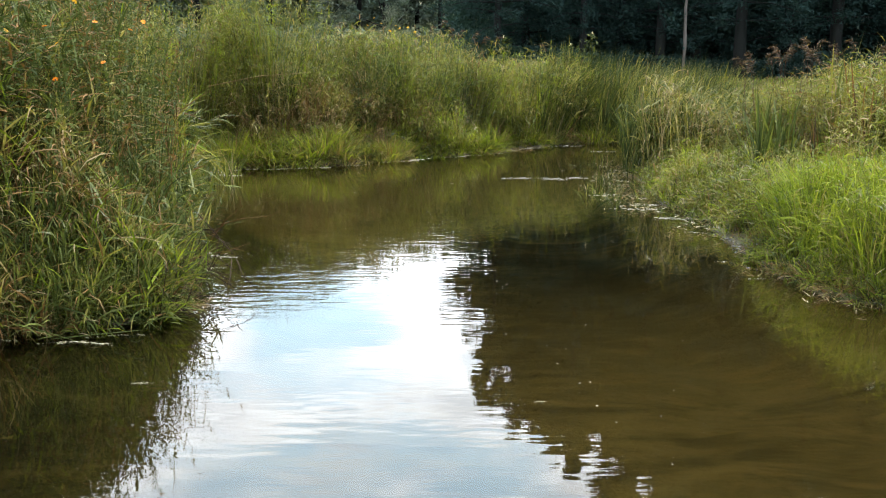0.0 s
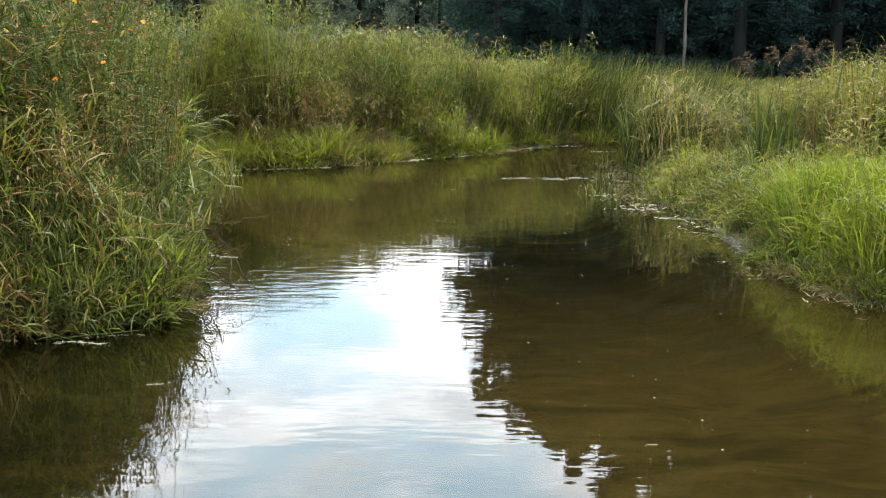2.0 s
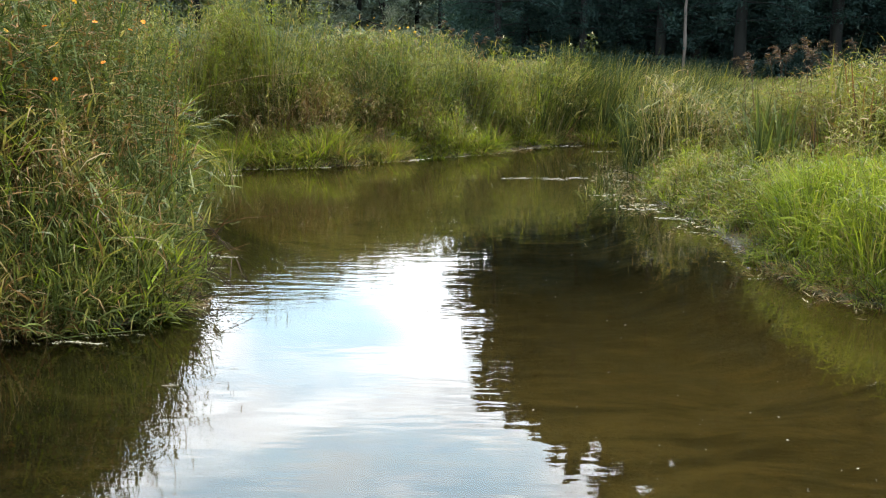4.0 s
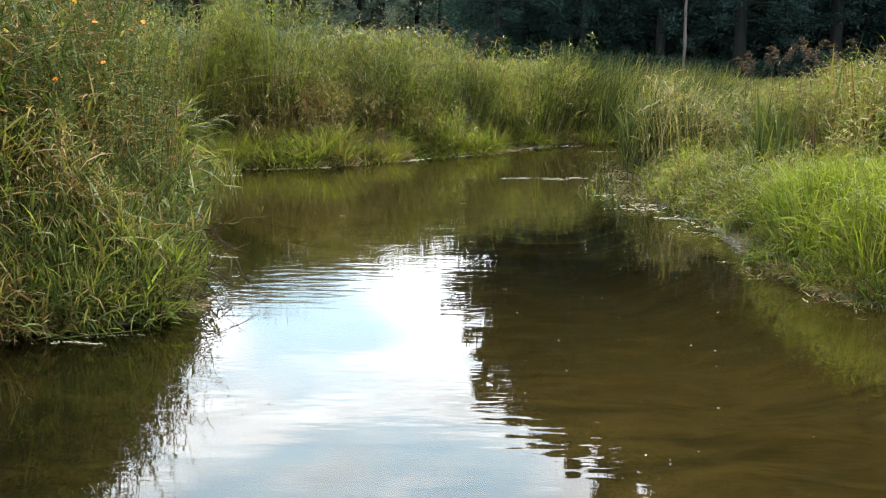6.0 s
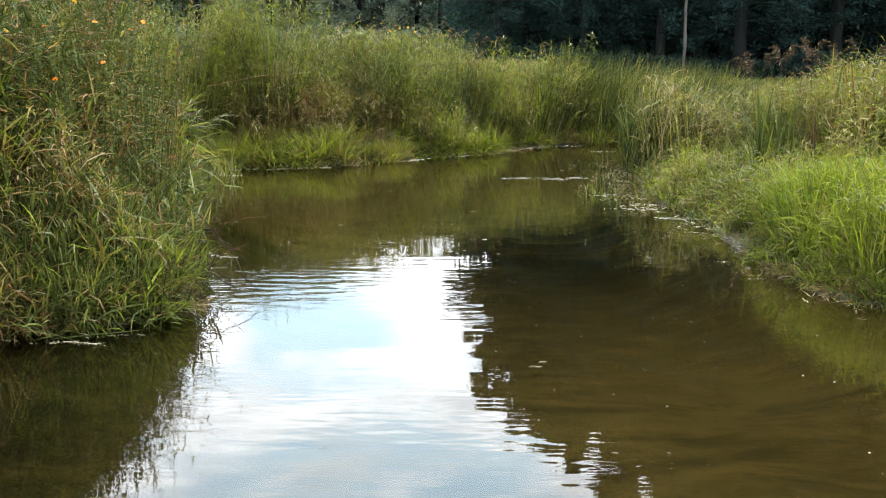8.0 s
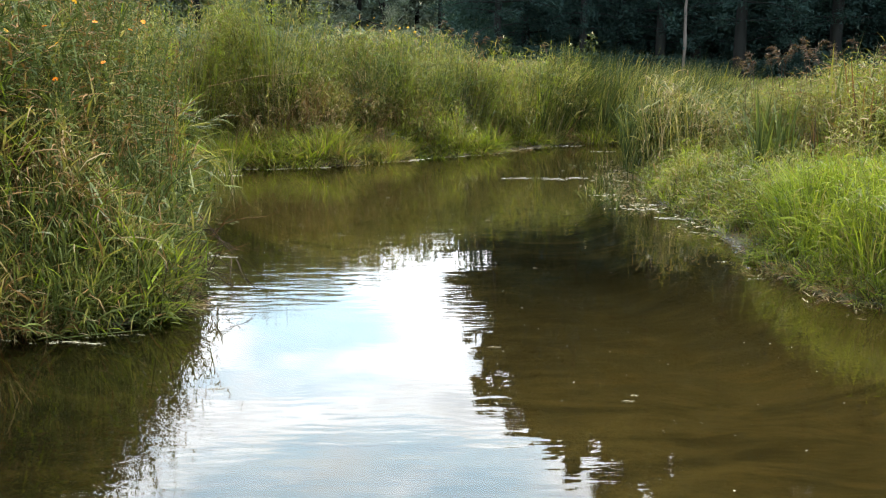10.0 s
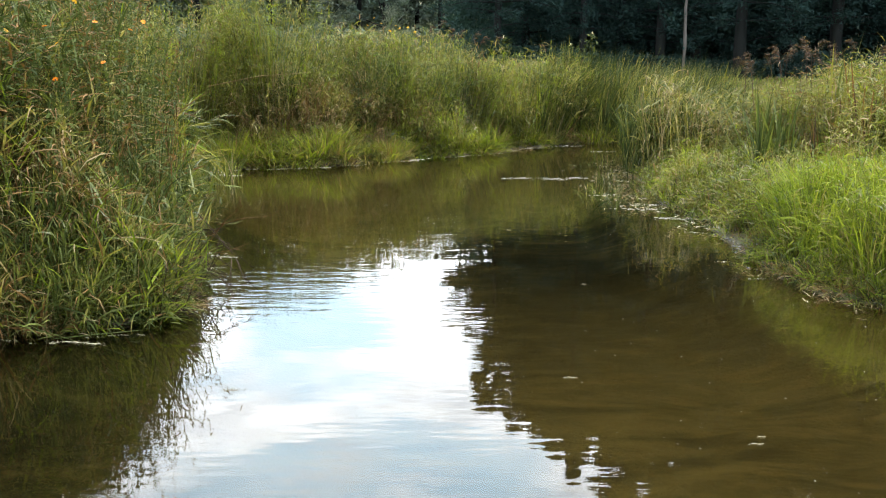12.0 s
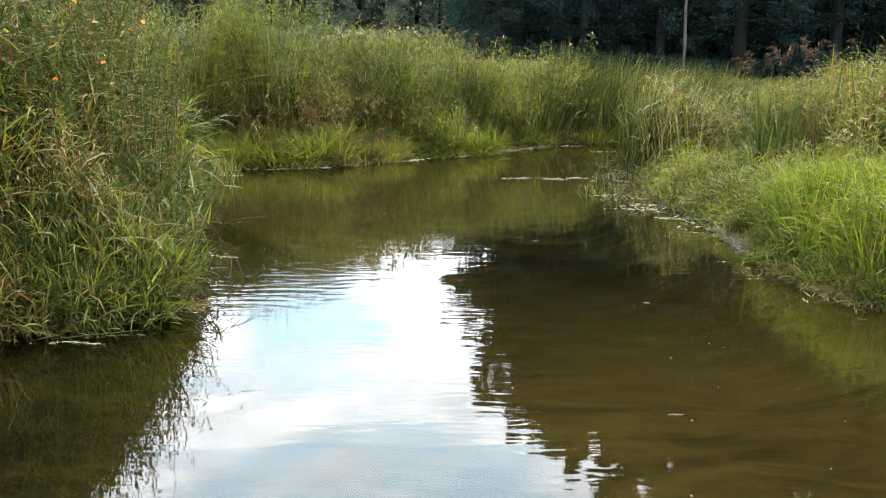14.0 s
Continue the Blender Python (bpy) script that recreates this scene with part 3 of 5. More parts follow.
def overhang():
    """Yellow-green cane shoots that lean out over the stream from the flank of the bank."""
    g = Growth([GREEN, YELLOW, STRAW, RUST, LIME])
    r = np.random.default_rng(61)
    n = 46
    y = r.uniform(7.5, 9.2, n)
    x = np.interp(y, [7.44, 9.0], [-2.12, -2.46]) - np.abs(r.normal(0, 0.16, n))
    z = land(x, y) + r.uniform(0.15, 0.75, n)
    reach = r.uniform(0.25, 0.5, n)
    base = np.stack([x, y, z], 1)
    az, lift = r.normal(1.7, 1.2, n), r.normal(0.7, 0.45, n)
    tone = pick(n, [0.42, 0.22, 0.03, 0.10, 0.23])
    g.add(tone, base, az, lift, 0.3, reach, 0.008, n=2)
    for k in range(8):
        f = 0.3 + 0.7 * k / 7
        e = lift - 0.15 * f
        p = base + np.stack([np.sin(az) * np.cos(e), np.cos(az) * np.cos(e), np.sin(e)], 1) * (reach * f)[:, None]
        g.add(tone, p, az + (0.75 if k % 2 else -0.75) * r.uniform(0.3, 1.1, n), lift + r.normal(-0.15, 0.3, n), r.uniform(0.1, 0.8, n), r.uniform(0.14, 0.36, n), r.uniform(0.010, 0.018, n), n=4, roll=r.normal(0, 0.6, n))
    return g.thing("leaning_cane_grass", "yellow-green cane grass leaning out over the stream", "grass")


def herbs():
    """Small-leaved herbs along the crest and at the water's edge."""
    g = Growth([FORB, DEEP, YELLOW, RUST])
    t = Tufts(700, 60, -4.6, -1.5, 5.0, 9.0, 0.55, 1.8, lambda x, y: (x < 0) & (x > -0.52 * y - 0.6), 0.2)
    leafy(g, t.base, rng.uniform(0.8, 1.12, t.n), 16, 0.055, 0.022, pick(t.n, [0.25, 0.55, 0.08, 0.12]), lean=0.18, spread_lift=0.35, droop=0.5, low=0.35, n=2)
    t = Tufts(900, 60, -4.2, -1.8, 5.4, 7.2, 0.65, 1.5, lambda x, y: (x < 0) & (x > -0.52 * y - 0.6), 0.16)
    leafy(g, t.base, rng.uniform(0.85, 1.12, t.n), 16, 0.05, 0.016, pick(t.n, [0.12, 0.76, 0.04, 0.08]), lean=0.18, spread_lift=0.35, droop=0.6, low=0.4, n=2)
    t = Tufts(380, 40, -2.6, -1.3, 5.2, 10.8, 0.0, 0.35, lambda x, y: x < 0, 0.1)
    leafy(g, t.base, np.minimum(rng.uniform(0.3, 0.65, t.n), np.maximum(roof(t.x, t.y) - t.base[:, 2], 0.15)), 12, 0.06, 0.018, pick(t.n, [0.6, 0.3, 0.05, 0.05]), lean=0.4, spread_lift=0.3, droop=0.6, low=0.3, n=2)
    # thin leafy stems that overtop the rest of the bank
    t = Tufts(620, 150, -3.6, -1.6, 5.4, 10.2, 0.05, 1.0, lambda x, y: (x < 0) & (x > -0.45 * y), 0.08)
    top = np.maximum(roof(t.x, t.y) - t.base[:, 2], 0.2) * rng.uniform(0.80, 1.18, t.n)
    leafy(g, t.base, np.minimum(top, 1.5), 20, 0.06, 0.013, pick(t.n, [0.22, 0.60, 0.06, 0.12]), lean=0.12, spread_lift=0.6, droop=0.7, low=0.35, n=2)
    # slender sprigs that stand clear of the crest
    t = Tufts(150, 110, -3.4, -1.7, 5.9, 9.4, 0.05, 1.1, lambda x, y: (x < -0.25 * y) & (x > -0.40 * y), 0.06)
    leafy(g, t.base, np.clip((roof(t.x, t.y) - t.base[:, 2]) * rng.uniform(1.0, 1.34, t.n), 0.3, 1.75), 22, 0.05, 0.011, pick(t.n, [0.12, 0.60, 0.04, 0.24]), lean=0.18, spread_lift=0.8, droop=0.5, low=0.45, n=2)
    t = Tufts(550, 40, -3.5, 2.6, 12, 15.5, 0.1, 1.8, lambda x, y: ~on_low_side(x, y), 0.14)
    leafy(g, t.base, rng.uniform(0.3, 0.7, t.n), 12, 0.06, 0.022, pick(t.n, [0.45, 0.3, 0.2, 0.05]), lean=0.25, spread_lift=0.3, droop=0.6, low=0.25, n=2)
    return g.thing("bank_herbs", "small-leaved green herbs among the bank grass", "herbs")


# rounded grass humps on the far bank: x, y, reach, height of the top, leaning of the tint
CREST_HUMPS = [(-2.40, 13.3, 0.86, 2.02, 0.24), (-3.5, 13.0, 0.9, 1.86, 0.40), (-1.62, 14.2, 0.6, 1.55, 0.42), (-0.95, 13.75, 0.58, 1.55, 0.12), (-0.42, 13.85, 0.50, 1.48, 0.14),
         (0.28, 14.0, 0.36, 1.38, 0.04), (0.55, 14.75, 0.5, 1.42, 0.45), (1.25, 14.75, 0.62, 1.28, 0.46), (1.75, 15.3, 0.55, 1.22, 0.46), (-0.3, 15.0, 0.8, 1.56, 0.5), (-1.2, 15.0, 0.8, 1.55, 0.5)]
FOOT_HUMPS = [(-1.75, 12.85, 0.5, 0.92, 0.60), (-2.35, 12.6, 0.42, 1.0, 0.70), (-1.2, 13.05, 0.4, 0.78, 0.58), (-0.5, 13.3, 0.34, 0.72, 0.56), (0.05, 13.45, 0.36, 0.66, 0.40), (0.45, 13.75, 0.36, 0.78, 0.36), (1.3, 14.5, 0.42, 0.70, 0.42),
         (-2.1, 12.2, 0.3, 0.46, 0.30), (-1.5, 12.35, 0.3, 0.42, 0.34), (-0.9, 12.75, 0.26, 0.40, 0.30), (0.25, 13.4, 0.26, 0.40, 0.24), (1.05, 14.2, 0.3, 0.48, 0.3), (1.6, 14.8, 0.4, 0.7, 0.3)]
HUMPS = CREST_HUMPS + FOOT_HUMPS


def humps(x, y):
    """Height of the hump over a place, which hump it is, and how far out from its middle."""
    best, own, out = np.full(x.shape, -1.0), np.zeros(x.shape, int), np.ones(x.shape)
    for k, (hx, hy, reach, top, _) in enumerate(HUMPS):
        r = np.hypot(x - hx, y - hy) / reach * (1 + 0.12 * wobble(x, y, 2.5, k))
        z = np.where(r < 1, top * (1.1 - 0.80 * np.clip(r, 0, 1) ** 3.2), -1.0)
        own, out, best = np.where(z > best, k, own), np.where(z > best, r, out), np.maximum(z, best)
    return best, own, out


def far_bank():
    g = Growth([GREEN, YELLOW, STRAW, RUST, DEEP, FORB, LIME])
    side = lambda x, y: ~on_low_side(x, y) & (np.abs(x) < 0.5 * y + 0.5)
    t = Tufts(27000, 1500, -7.5, 8, 10.5, 18.8, 0.05, 3.6, lambda x, y: side(x, y) & ((np.abs(x) < 4.2) | (rng.random(np.shape(x)) < 0.3)), 0.11)
    top, own, out = humps(t.x, t.y)
    plain = (0.16 + 0.42 * ease((t.d + 0.1) / 2.0)) * np.interp(t.x, [-3, 1.5, 3.5], [1.0, 0.85, 0.45])
    h = np.maximum(plain, top - t.base[:, 2]) * (0.86 + 0.16 * t.tall) * rng.uniform(0.84, 1.08, t.n)
    gully = np.clip(1 - spots(t.x, t.y, (0.80, 14.1, 0.11, 0.8), (0.72, 13.75, 0.08, 0.7), (-0.68, 13.6, 0.10, 0.4), (-1.42, 13.4, 0.12, 0.5)), 0.2, 1)
    h = np.clip(h * gully, 0.08, 1.7)
    lean_to = np.array([row[4] for row in HUMPS])[own]
    t.wilt = np.clip(np.where(top > 0, lean_to, 0.45) + 0.32 * (t.wilt - 0.5) + 0.08 * wobble(t.x, t.y, 1.9, 1.7) + 0.10 * ease((t.d - 1.6) / 0.8), 0, 0.999)
    which = t.tint([(0.22, [0.48, 0.08, 0, 0.01, 0.35, 0, 0.08]), (0.50, [0.42, 0.30, 0.03, 0.02, 0.04, 0, 0.19]), (0.60, [0.24, 0.44, 0.10, 0.06, 0.02, 0, 0.14]), (1.0, [0.12, 0.28, 0.36, 0.22, 0.02])])
    # each shoot leans out from the middle of its hump
    hx, hy = np.array([row[0] for row in HUMPS])[own], np.array([row[1] for row in HUMPS])[own]
    out_az = np.where(top > 0, np.arctan2(t.x - hx, t.y - hy), rng.uniform(0, 6.28, t.n)) + rng.normal(0, 0.5, t.n)
    tilt = np.where(top > 0, 0.42 * np.clip(out, 0, 1) ** 2, 0.1) + np.abs(rng.normal(0, 0.10, t.n))
    g.add(which, t.base, out_az, np.pi / 2 - tilt, 0.25, h, 0.007, n=2, roll=rng.uniform(0, 3, t.n))
    for k in range(8):
        f = 0.30 + 0.74 * ((k + rng.uniform(0, 0.9, t.n)) / 8) ** 0.75
        e = np.pi / 2 - tilt - 0.12 * f
        p = t.base + np.stack([np.sin(out_az) * np.cos(e), np.cos(out_az) * np.cos(e), np.sin(e)], 1) * (h * f)[:, None]
        g.add(which, p, out_az + rng.normal(0, 1.4, t.n), rng.normal(0.6, 0.45, t.n), np.abs(rng.normal(0.8, 0.5, t.n)), rng.uniform(0.07, 0.19, t.n), rng.uniform(0.006, 0.012, t.n), n=2, roll=rng.normal(0, 0.4, t.n))
    # low tufts at the water's edge
    t = Tufts(34000, 700, -4, 6, 11, 16.4, -0.02, 0.7, side, 0.09, -0.08)
    tussock_blades(g, t, t.tint([(0.6, [0.32, 0.24, 0, 0, 0.04, 0, 0.4]), (0.85, [0.25, 0.45, 0.1, 0.05, 0, 0, 0.15]), (1, [0.1, 0.2, 0.35, 0.35])]),
                   rng.uniform(0.14, 0.40, t.n) * t.tall, 0.010, n=2)
    t = Tufts(9000, 260, -2.4, 2.2, 11.8, 15.0, -0.02, 0.28, side, 0.07, -0.05)
    tussock_blades(g, t, t.tint([(0.5, [0.35, 0.2, 0, 0.05, 0.3, 0, 0.1]), (1, [0.2, 0.25, 0.2, 0.2, 0.15])]), rng.uniform(0.08, 0.24, t.n) * t.tall, 0.010, 1.3, (0.3, 1.8), n=2)
    # bright fans of fresh grass along the foot
    t = Tufts(5200, 70, -2.9, 1.3, 11.7, 14.4, 0.08, 0.75, side, 0.10, 0.02)
    tussock_blades(g, t, t.tint([(0.7, [0.22, 0.34, 0.03, 0, 0, 0, 0.41]), (1, [0.2, 0.4, 0.2, 0.05, 0, 0, 0.15])]), rng.uniform(0.22, 0.52, t.n) * t.tall, 0.011, 1.4, (0.2, 1.2), n=3, spread=0.7)
    # drooping brown patches in the slope
    t = Tufts(9000, 200, -4.5, 1.6, 11.8, 15, 0.35, 1.7, lambda x, y: side(x, y) & (spots(x, y, (-2.25, 12.9, 0.6, 1), (-1.2, 13.2, 0.6, 1), (-0.1, 13.6, 0.4, 1)) > 0.35), 0.2)
    t.base[:, 2] += rng.uniform(0.1, 0.6, t.n) * ease(t.d / 1.3)
    g.add(pick(t.n, [0, 0.25, 0.50, 0.25]), t.base, t.away, rng.normal(0.5, 0.5, t.n), rng.uniform(0.8, 2.2, t.n),
          rng.uniform(0.15, 0.4, t.n), rng.uniform(0.005, 0.009, t.n), n=3)
    return g.thing("bank_grass", "dense tall grass with browned patches on the curving far bank", "grass")


def low_bank():
    g = Growth([LIME, GREEN, YELLOW, STRAW, RUST, DEEP])
    side = lambda x, y: on_low_side(x, y) & (x < 0.5 * y + 0.7)
    # bright young grass by the water
    bare = lambda x, y: side(x, y) & ((np.abs(y - 7.4) > 0.5) | (from_edge(x, y) > 0.15))
    t = Tufts(22000, 760, 1.9, 6.0, 4.4, 8.8, 0.10, 2.6, bare, 0.085)
    near = ease((8.1 - t.y) / 1.1) * ease((t.d - 0.12) / 0.3) * ease((t.x - 0.2 * t.y - 0.75) / 0.5)
    h = (0.10 + 0.46 * ease((t.d - 0.05) / 0.42) - 0.22 * ease((t.d - 0.9) / 1.2)) * (1 - 0.5 * ease((t.y - 6.9) / 1.3)) * t.tall * rng.uniform(0.6, 1.15, t.n)
    which = np.where(rng.random(t.n) < near, t.tint([(0.75, [0.80, 0.08, 0.12]), (1, [0.45, 0.25, 0.25, 0.05])]), t.tint([(0.6, [0.35, 0.4, 0.2, 0, 0, 0.05]), (1, [0.1, 0.3, 0.4, 0.12, 0.06, 0.02])]))
    tussock_blades(g, t, which, h, 0.0072, 1.5, (0.0, 1.2), spread=0.4)
    t = Tufts(6200, 500, 1.9, 6.0, 4.4, 8.8, 0.10, 2.4, bare, 0.09)
    h = (0.08 + 0.42 * ease((t.d - 0.05) / 0.42) - 0.22 * ease((t.d - 0.9) / 1.2)) * (1 - 0.45 * ease((t.y - 6.9) / 1.3)) * t.tall * rng.uniform(0.7, 1.15, t.n)
    near = ease((8.1 - t.y) / 1.1) * ease((t.x - 0.2 * t.y - 0.75) / 0.5)
    which = np.where(rng.random(t.n) < near, pick(t.n, [0.72, 0.14, 0.14]), pick(t.n, [0.3, 0.36, 0.24, 0.04, 0.03, 0.03]))
    leafy(g, t.base, h, 5, 0.13, 0.009, which, lean=0.22, spread_lift=0.7, droop=1.2)
    # dry fringe over the mud
    t = Tufts(6200, 300, 1.9, 3.6, 4.2, 7.6, 0.0, 0.26, lambda x, y: side(x, y) & ((y < 6.9) | (from_edge(x, y) > 0.13)), 0.08, 0.0)
    tussock_blades(g, t, t.tint([(0.5, [0.12, 0.30, 0.08, 0.02, 0.18, 0.30]), (1, [0.02, 0.14, 0.14, 0.10, 0.46, 0.14])]), rng.uniform(0.05, 0.18, t.n) * t.tall, 0.006, 1.2, (0.4, 2.2))
    # bent and dead blades on the mud
    t = Tufts(7000, 260, 1.8, 4, 4.4, 13.5, 0.0, 0.35, side, 0.09, -0.05)
    t.base[:, 2] = np.maximum(t.base[:, 2], 0.0)
    g.add(t.tint([(0.6, [0.3, 0.35, 0.25, 0.1, 0]), (1, [0.05, 0.15, 0.2, 0.4, 0.2])]), t.base, rng.uniform(0, 6.28, t.n), rng.normal(0.7, 0.4, t.n), rng.uniform(0.4, 1.8, t.n),
          rng.uniform(0.04, 0.16, t.n), rng.uniform(0.004, 0.008, t.n), n=3)
    # mixed fine grass further up the stream
    t = Tufts(30000, 560, 1.9, 8, 7.6, 14.6, 0.05, 6, side, 0.15)
    tall = ease((t.d - 0.5) / 1.6)
    front = np.hypot((t.x - 3.2) / 0.6, (t.y - 9.0) / 1.0) < 1
    h = np.where(front, 0.7, 1.0) * (0.16 + 0.14 * ease((t.d - 0.05) / 0.45) + 0.16 * tall) * t.tall * rng.uniform(0.7, 1.1, t.n)
    which = np.where(rng.random(t.n) < tall, t.tint([(0.5, [0.25, 0.2, 0.5, 0.05]), (1, [0.05, 0.06, 0.58, 0.23, 0.08])]), t.tint([(0.6, [0.42, 0.40, 0.13, 0, 0, 0.05]), (1, [0.15, 0.25, 0.40, 0.12, 0.06, 0.02])]))
    tussock_blades(g, t, which, h, 0.0105, n=2)
    t = Tufts(8000, 560, 1.9, 6, 7.4, 13.0, 0.05, 3.0, side, 0.12)
    h = (0.18 + 0.16 * ease(t.d / 0.4) + 0.12 * ease((t.d - 0.5) / 1.6)) * t.tall * rng.uniform(0.7, 1.15, t.n)
    leafy(g, t.base, h, 6, 0.11, 0.0085, t.tint([(0.6, [0.36, 0.40, 0.18, 0.01, 0.01, 0.04]), (1, [0.14, 0.22, 0.46, 0.10, 0.05, 0.03])]), lean=0.25, spread_lift=0.6, droop=1.2, n=2)
    # the tall stand behind it
    t = Tufts(7500, 220, 2.9, 8, 8.4, 13.5, 0.9, 6, lambda x, y: side(x, y) & (x > 0.325 * y) & (np.hypot((x - 3.35) / 0.45, (y - 9.3) / 0.9) > 1), 0.15)
    leafy(g, t.base, (0.60 + 0.42 * ease((t.d - 0.9) / 1.2) + 0.10 * ease((t.x / t.y - 0.37) / 0.07)) * (0.5 + 0.5 * t.tall) * rng.uniform(0.8, 1.08, t.n), 9, 0.115, 0.0115, t.tint([(0.5, [0.22, 0.38, 0.34, 0.04, 0.02]), (1, [0.05, 0.16, 0.52, 0.13, 0.14])]), lean=0.14, spread_lift=0.5, droop=0.9, low=0.3, n=2)
    return g.thing("stream_grass", "bright lime and yellowing grass on the low bank", "grass")


def meadow():
    g = Growth([YELLOW, LIME, STRAW, GREEN])
    N = 50000
    y = 14.5 + 26 * rng.random(N) ** 1.5
    x = rng.uniform(-0.5, 0.5, N) * (y * 1.02 + 1.5)
    d = from_edge(x, y)
    ok = (d > 0.3) & ((d > 3.5) | on_low_side(x, y))
    x, y, d = x[ok], y[ok], d[ok]
    base = np.stack([x, y, land(x, y, d)], 1)
    n = len(base)
    h = (0.30 + 0.10 * wobble(x, y, 0.5) + 0.1 * wobble(x, y, 1.7)) * np.interp(y, [15, 22, 40], [1.0, 0.8, 0.7]) * rng.uniform(0.7, 1.2, n)
    g.add(pick(n, [0.5, 0.25, 0.13, 0.12]), base, rng.normal(1.2, 0.9, n), rng.normal(1.3, 0.15, n), rng.uniform(0.2, 1.0, n), h,
          0.0085 + 0.0007 * y, n=2, roll=rng.normal(0, 0.5, n))
    return g.thing("meadow_grass", "sunlit yellow-green meadow grass before the wood", "grass")


def reeds():
    g = Growth([GREEN, DEEP, YELLOW, STRAW])
    # upright reeds at the bend
    bend = lambda x, y: np.hypot(x - 3.3, (y - 14.2) * 0.9) < 2.4
    t = Tufts(3800, 120, 1.7, 7.5, 12.9, 16.2, -0.1, 1.2, bend, 0.16, -0.2)
    t.base[:, 2] = np.maximum(t.base[:, 2], -0.05)
    g.add(t.tint([(0.75, [0.22, 0.70, 0.07, 0.01]), (1, [0.3, 0.35, 0.25, 0.10])]), t.base, rng.normal(1.0, 1.5, t.n), rng.normal(1.36, 0.16, t.n), rng.uniform(0.05, 1.2, t.n),
          rng.uniform(0.55, 1.12, t.n) * (0.5 + 0.5 * t.tall) * (1 - 0.3 * ease((t.x - 3.4) / 1.0)), rng.uniform(0.008, 0.015, t.n), n=4, roll=rng.normal(0, 0.8, t.n))
    # taller reeds behind the bend, bowed to one side
    behind = lambda x, y: ~on_low_side(x, y) & (x > 1.5) & (x < 4.8) & (np.abs(y - 15.35 - 0.30 * (x - 2)) < 0.6)
    t = Tufts(3600, 150, 1.5, 4.8, 14.5, 17.0, 0.05, 1.6, behind, 0.14)
    g.add(np.where(rng.random(t.n) < 0.6 * ease((2.7 - t.x) / 0.4), 1, t.tint([(0.65, [0.42, 0.42, 0.15, 0.01]), (1, [0.32, 0.14, 0.44, 0.10])])), t.base, rng.normal(1.5, 0.9, t.n), rng.normal(1.46, 0.10, t.n), rng.uniform(0.1, 1.1, t.n),
          (1.60 - 0.08 * t.x - t.base[:, 2]) * rng.uniform(0.72, 1.12, t.n) * (0.75 + 0.25 * t.tall), rng.uniform(0.008, 0.014, t.n), n=4, roll=rng.normal(0, 0.8, t.n))
    # the stand on the tongue of land before the bend
    tongue = lambda x, y: on_low_side(x, y) & (x < 4.6) & (x > 2.05)
    t = Tufts(6400, 240, 2.1, 4.5, 11.5, 13.5, -0.15, 2.5, tongue, 0.12, -0.2)
    t.base[:, 2] = np.maximum(t.base[:, 2], -0.05)
    g.add(t.tint([(0.7, [0.30, 0.60, 0.09, 0.01]), (1, [0.3, 0.25, 0.33, 0.12])]), t.base, rng.normal(1.3, 1.3, t.n), rng.normal(1.42, 0.13, t.n), rng.uniform(0.05, 0.9, t.n),
          rng.uniform(0.6, 1.15, t.n) * (0.55 + 0.45 * t.tall) * (1 - 0.36 * ease((t.x - 2.7) / 0.5)), rng.uniform(0.009, 0.016, t.n), n=4, roll=rng.normal(0, 0.8, t.n))
    t = Tufts(1300, 120, 2.3, 4.5, 11.4, 13.4, 0.05, 2.5, tongue, 0.14)
    leafy(g, t.base, rng.uniform(0.45, 0.85, t.n), 5, 0.2, 0.011, pick(t.n, [0.4, 0.25, 0.3, 0.05]), lean=0.15, spread_lift=0.8, droop=1.2)
    t = Tufts(2600, 170, 2.4, 4.4, 10.5, 13.3, 0.15, 2.6, tongue, 0.14)
    leafy(g, t.base, (1.08 - 0.52 * ease((t.x - 2.7) / 0.5)) * rng.uniform(0.72, 1.05, t.n), 5, 0.22, 0.011, t.tint([(0.5, [0.45, 0.25, 0.28, 0.02]), (1, [0.15, 0.1, 0.5, 0.25])]), lean=0.13, spread_lift=0.9, droop=1.1, n=2)
    # thin ones standing in the shallows, some broken
    t = Tufts(420, 34, 1.35, 2.3, 8.4, 13.4, -0.7, 0.0, lambda x, y: x > 0.9 + 0.04 * y, 0.12, -0.8)
    t.base[:, 2] = np.maximum(t.base[:, 2], -0.06)
    g.add(pick(t.n, [0.40, 0.45, 0.08, 0.07]), t.base, rng.uniform(0, 6.28, t.n), rng.normal(1.1, 0.4, t.n), rng.uniform(0.0, 1.8, t.n),
          rng.uniform(0.08, 0.30, t.n), rng.uniform(0.005, 0.009, t.n), n=4, roll=rng.normal(0, 0.8, t.n))
    t = Tufts(260, 12, -3.1, -2.2, 9.6, 11.6, -0.5, 0.05, lambda x, y: x < -2.0, 0.10, -0.6)
    t.base[:, 2] = np.maximum(t.base[:, 2], -0.06)
    g.add(pick(t.n, [0.5, 0.25, 0.2, 0.05]), t.base, rng.uniform(0, 6.28, t.n), rng.normal(1.35, 0.2, t.n), rng.uniform(0.0, 0.9, t.n),
          rng.uniform(0.3, 0.6, t.n), rng.uniform(0.007, 0.013, t.n), n=4, roll=rng.normal(0, 0.8, t.n))
    return g.thing("bend_reeds", "upright dark green reeds in the shallows of the stream", "reeds")


near_bank(), overhang(), herbs(), far_bank(), low_bank(), meadow(), reeds()


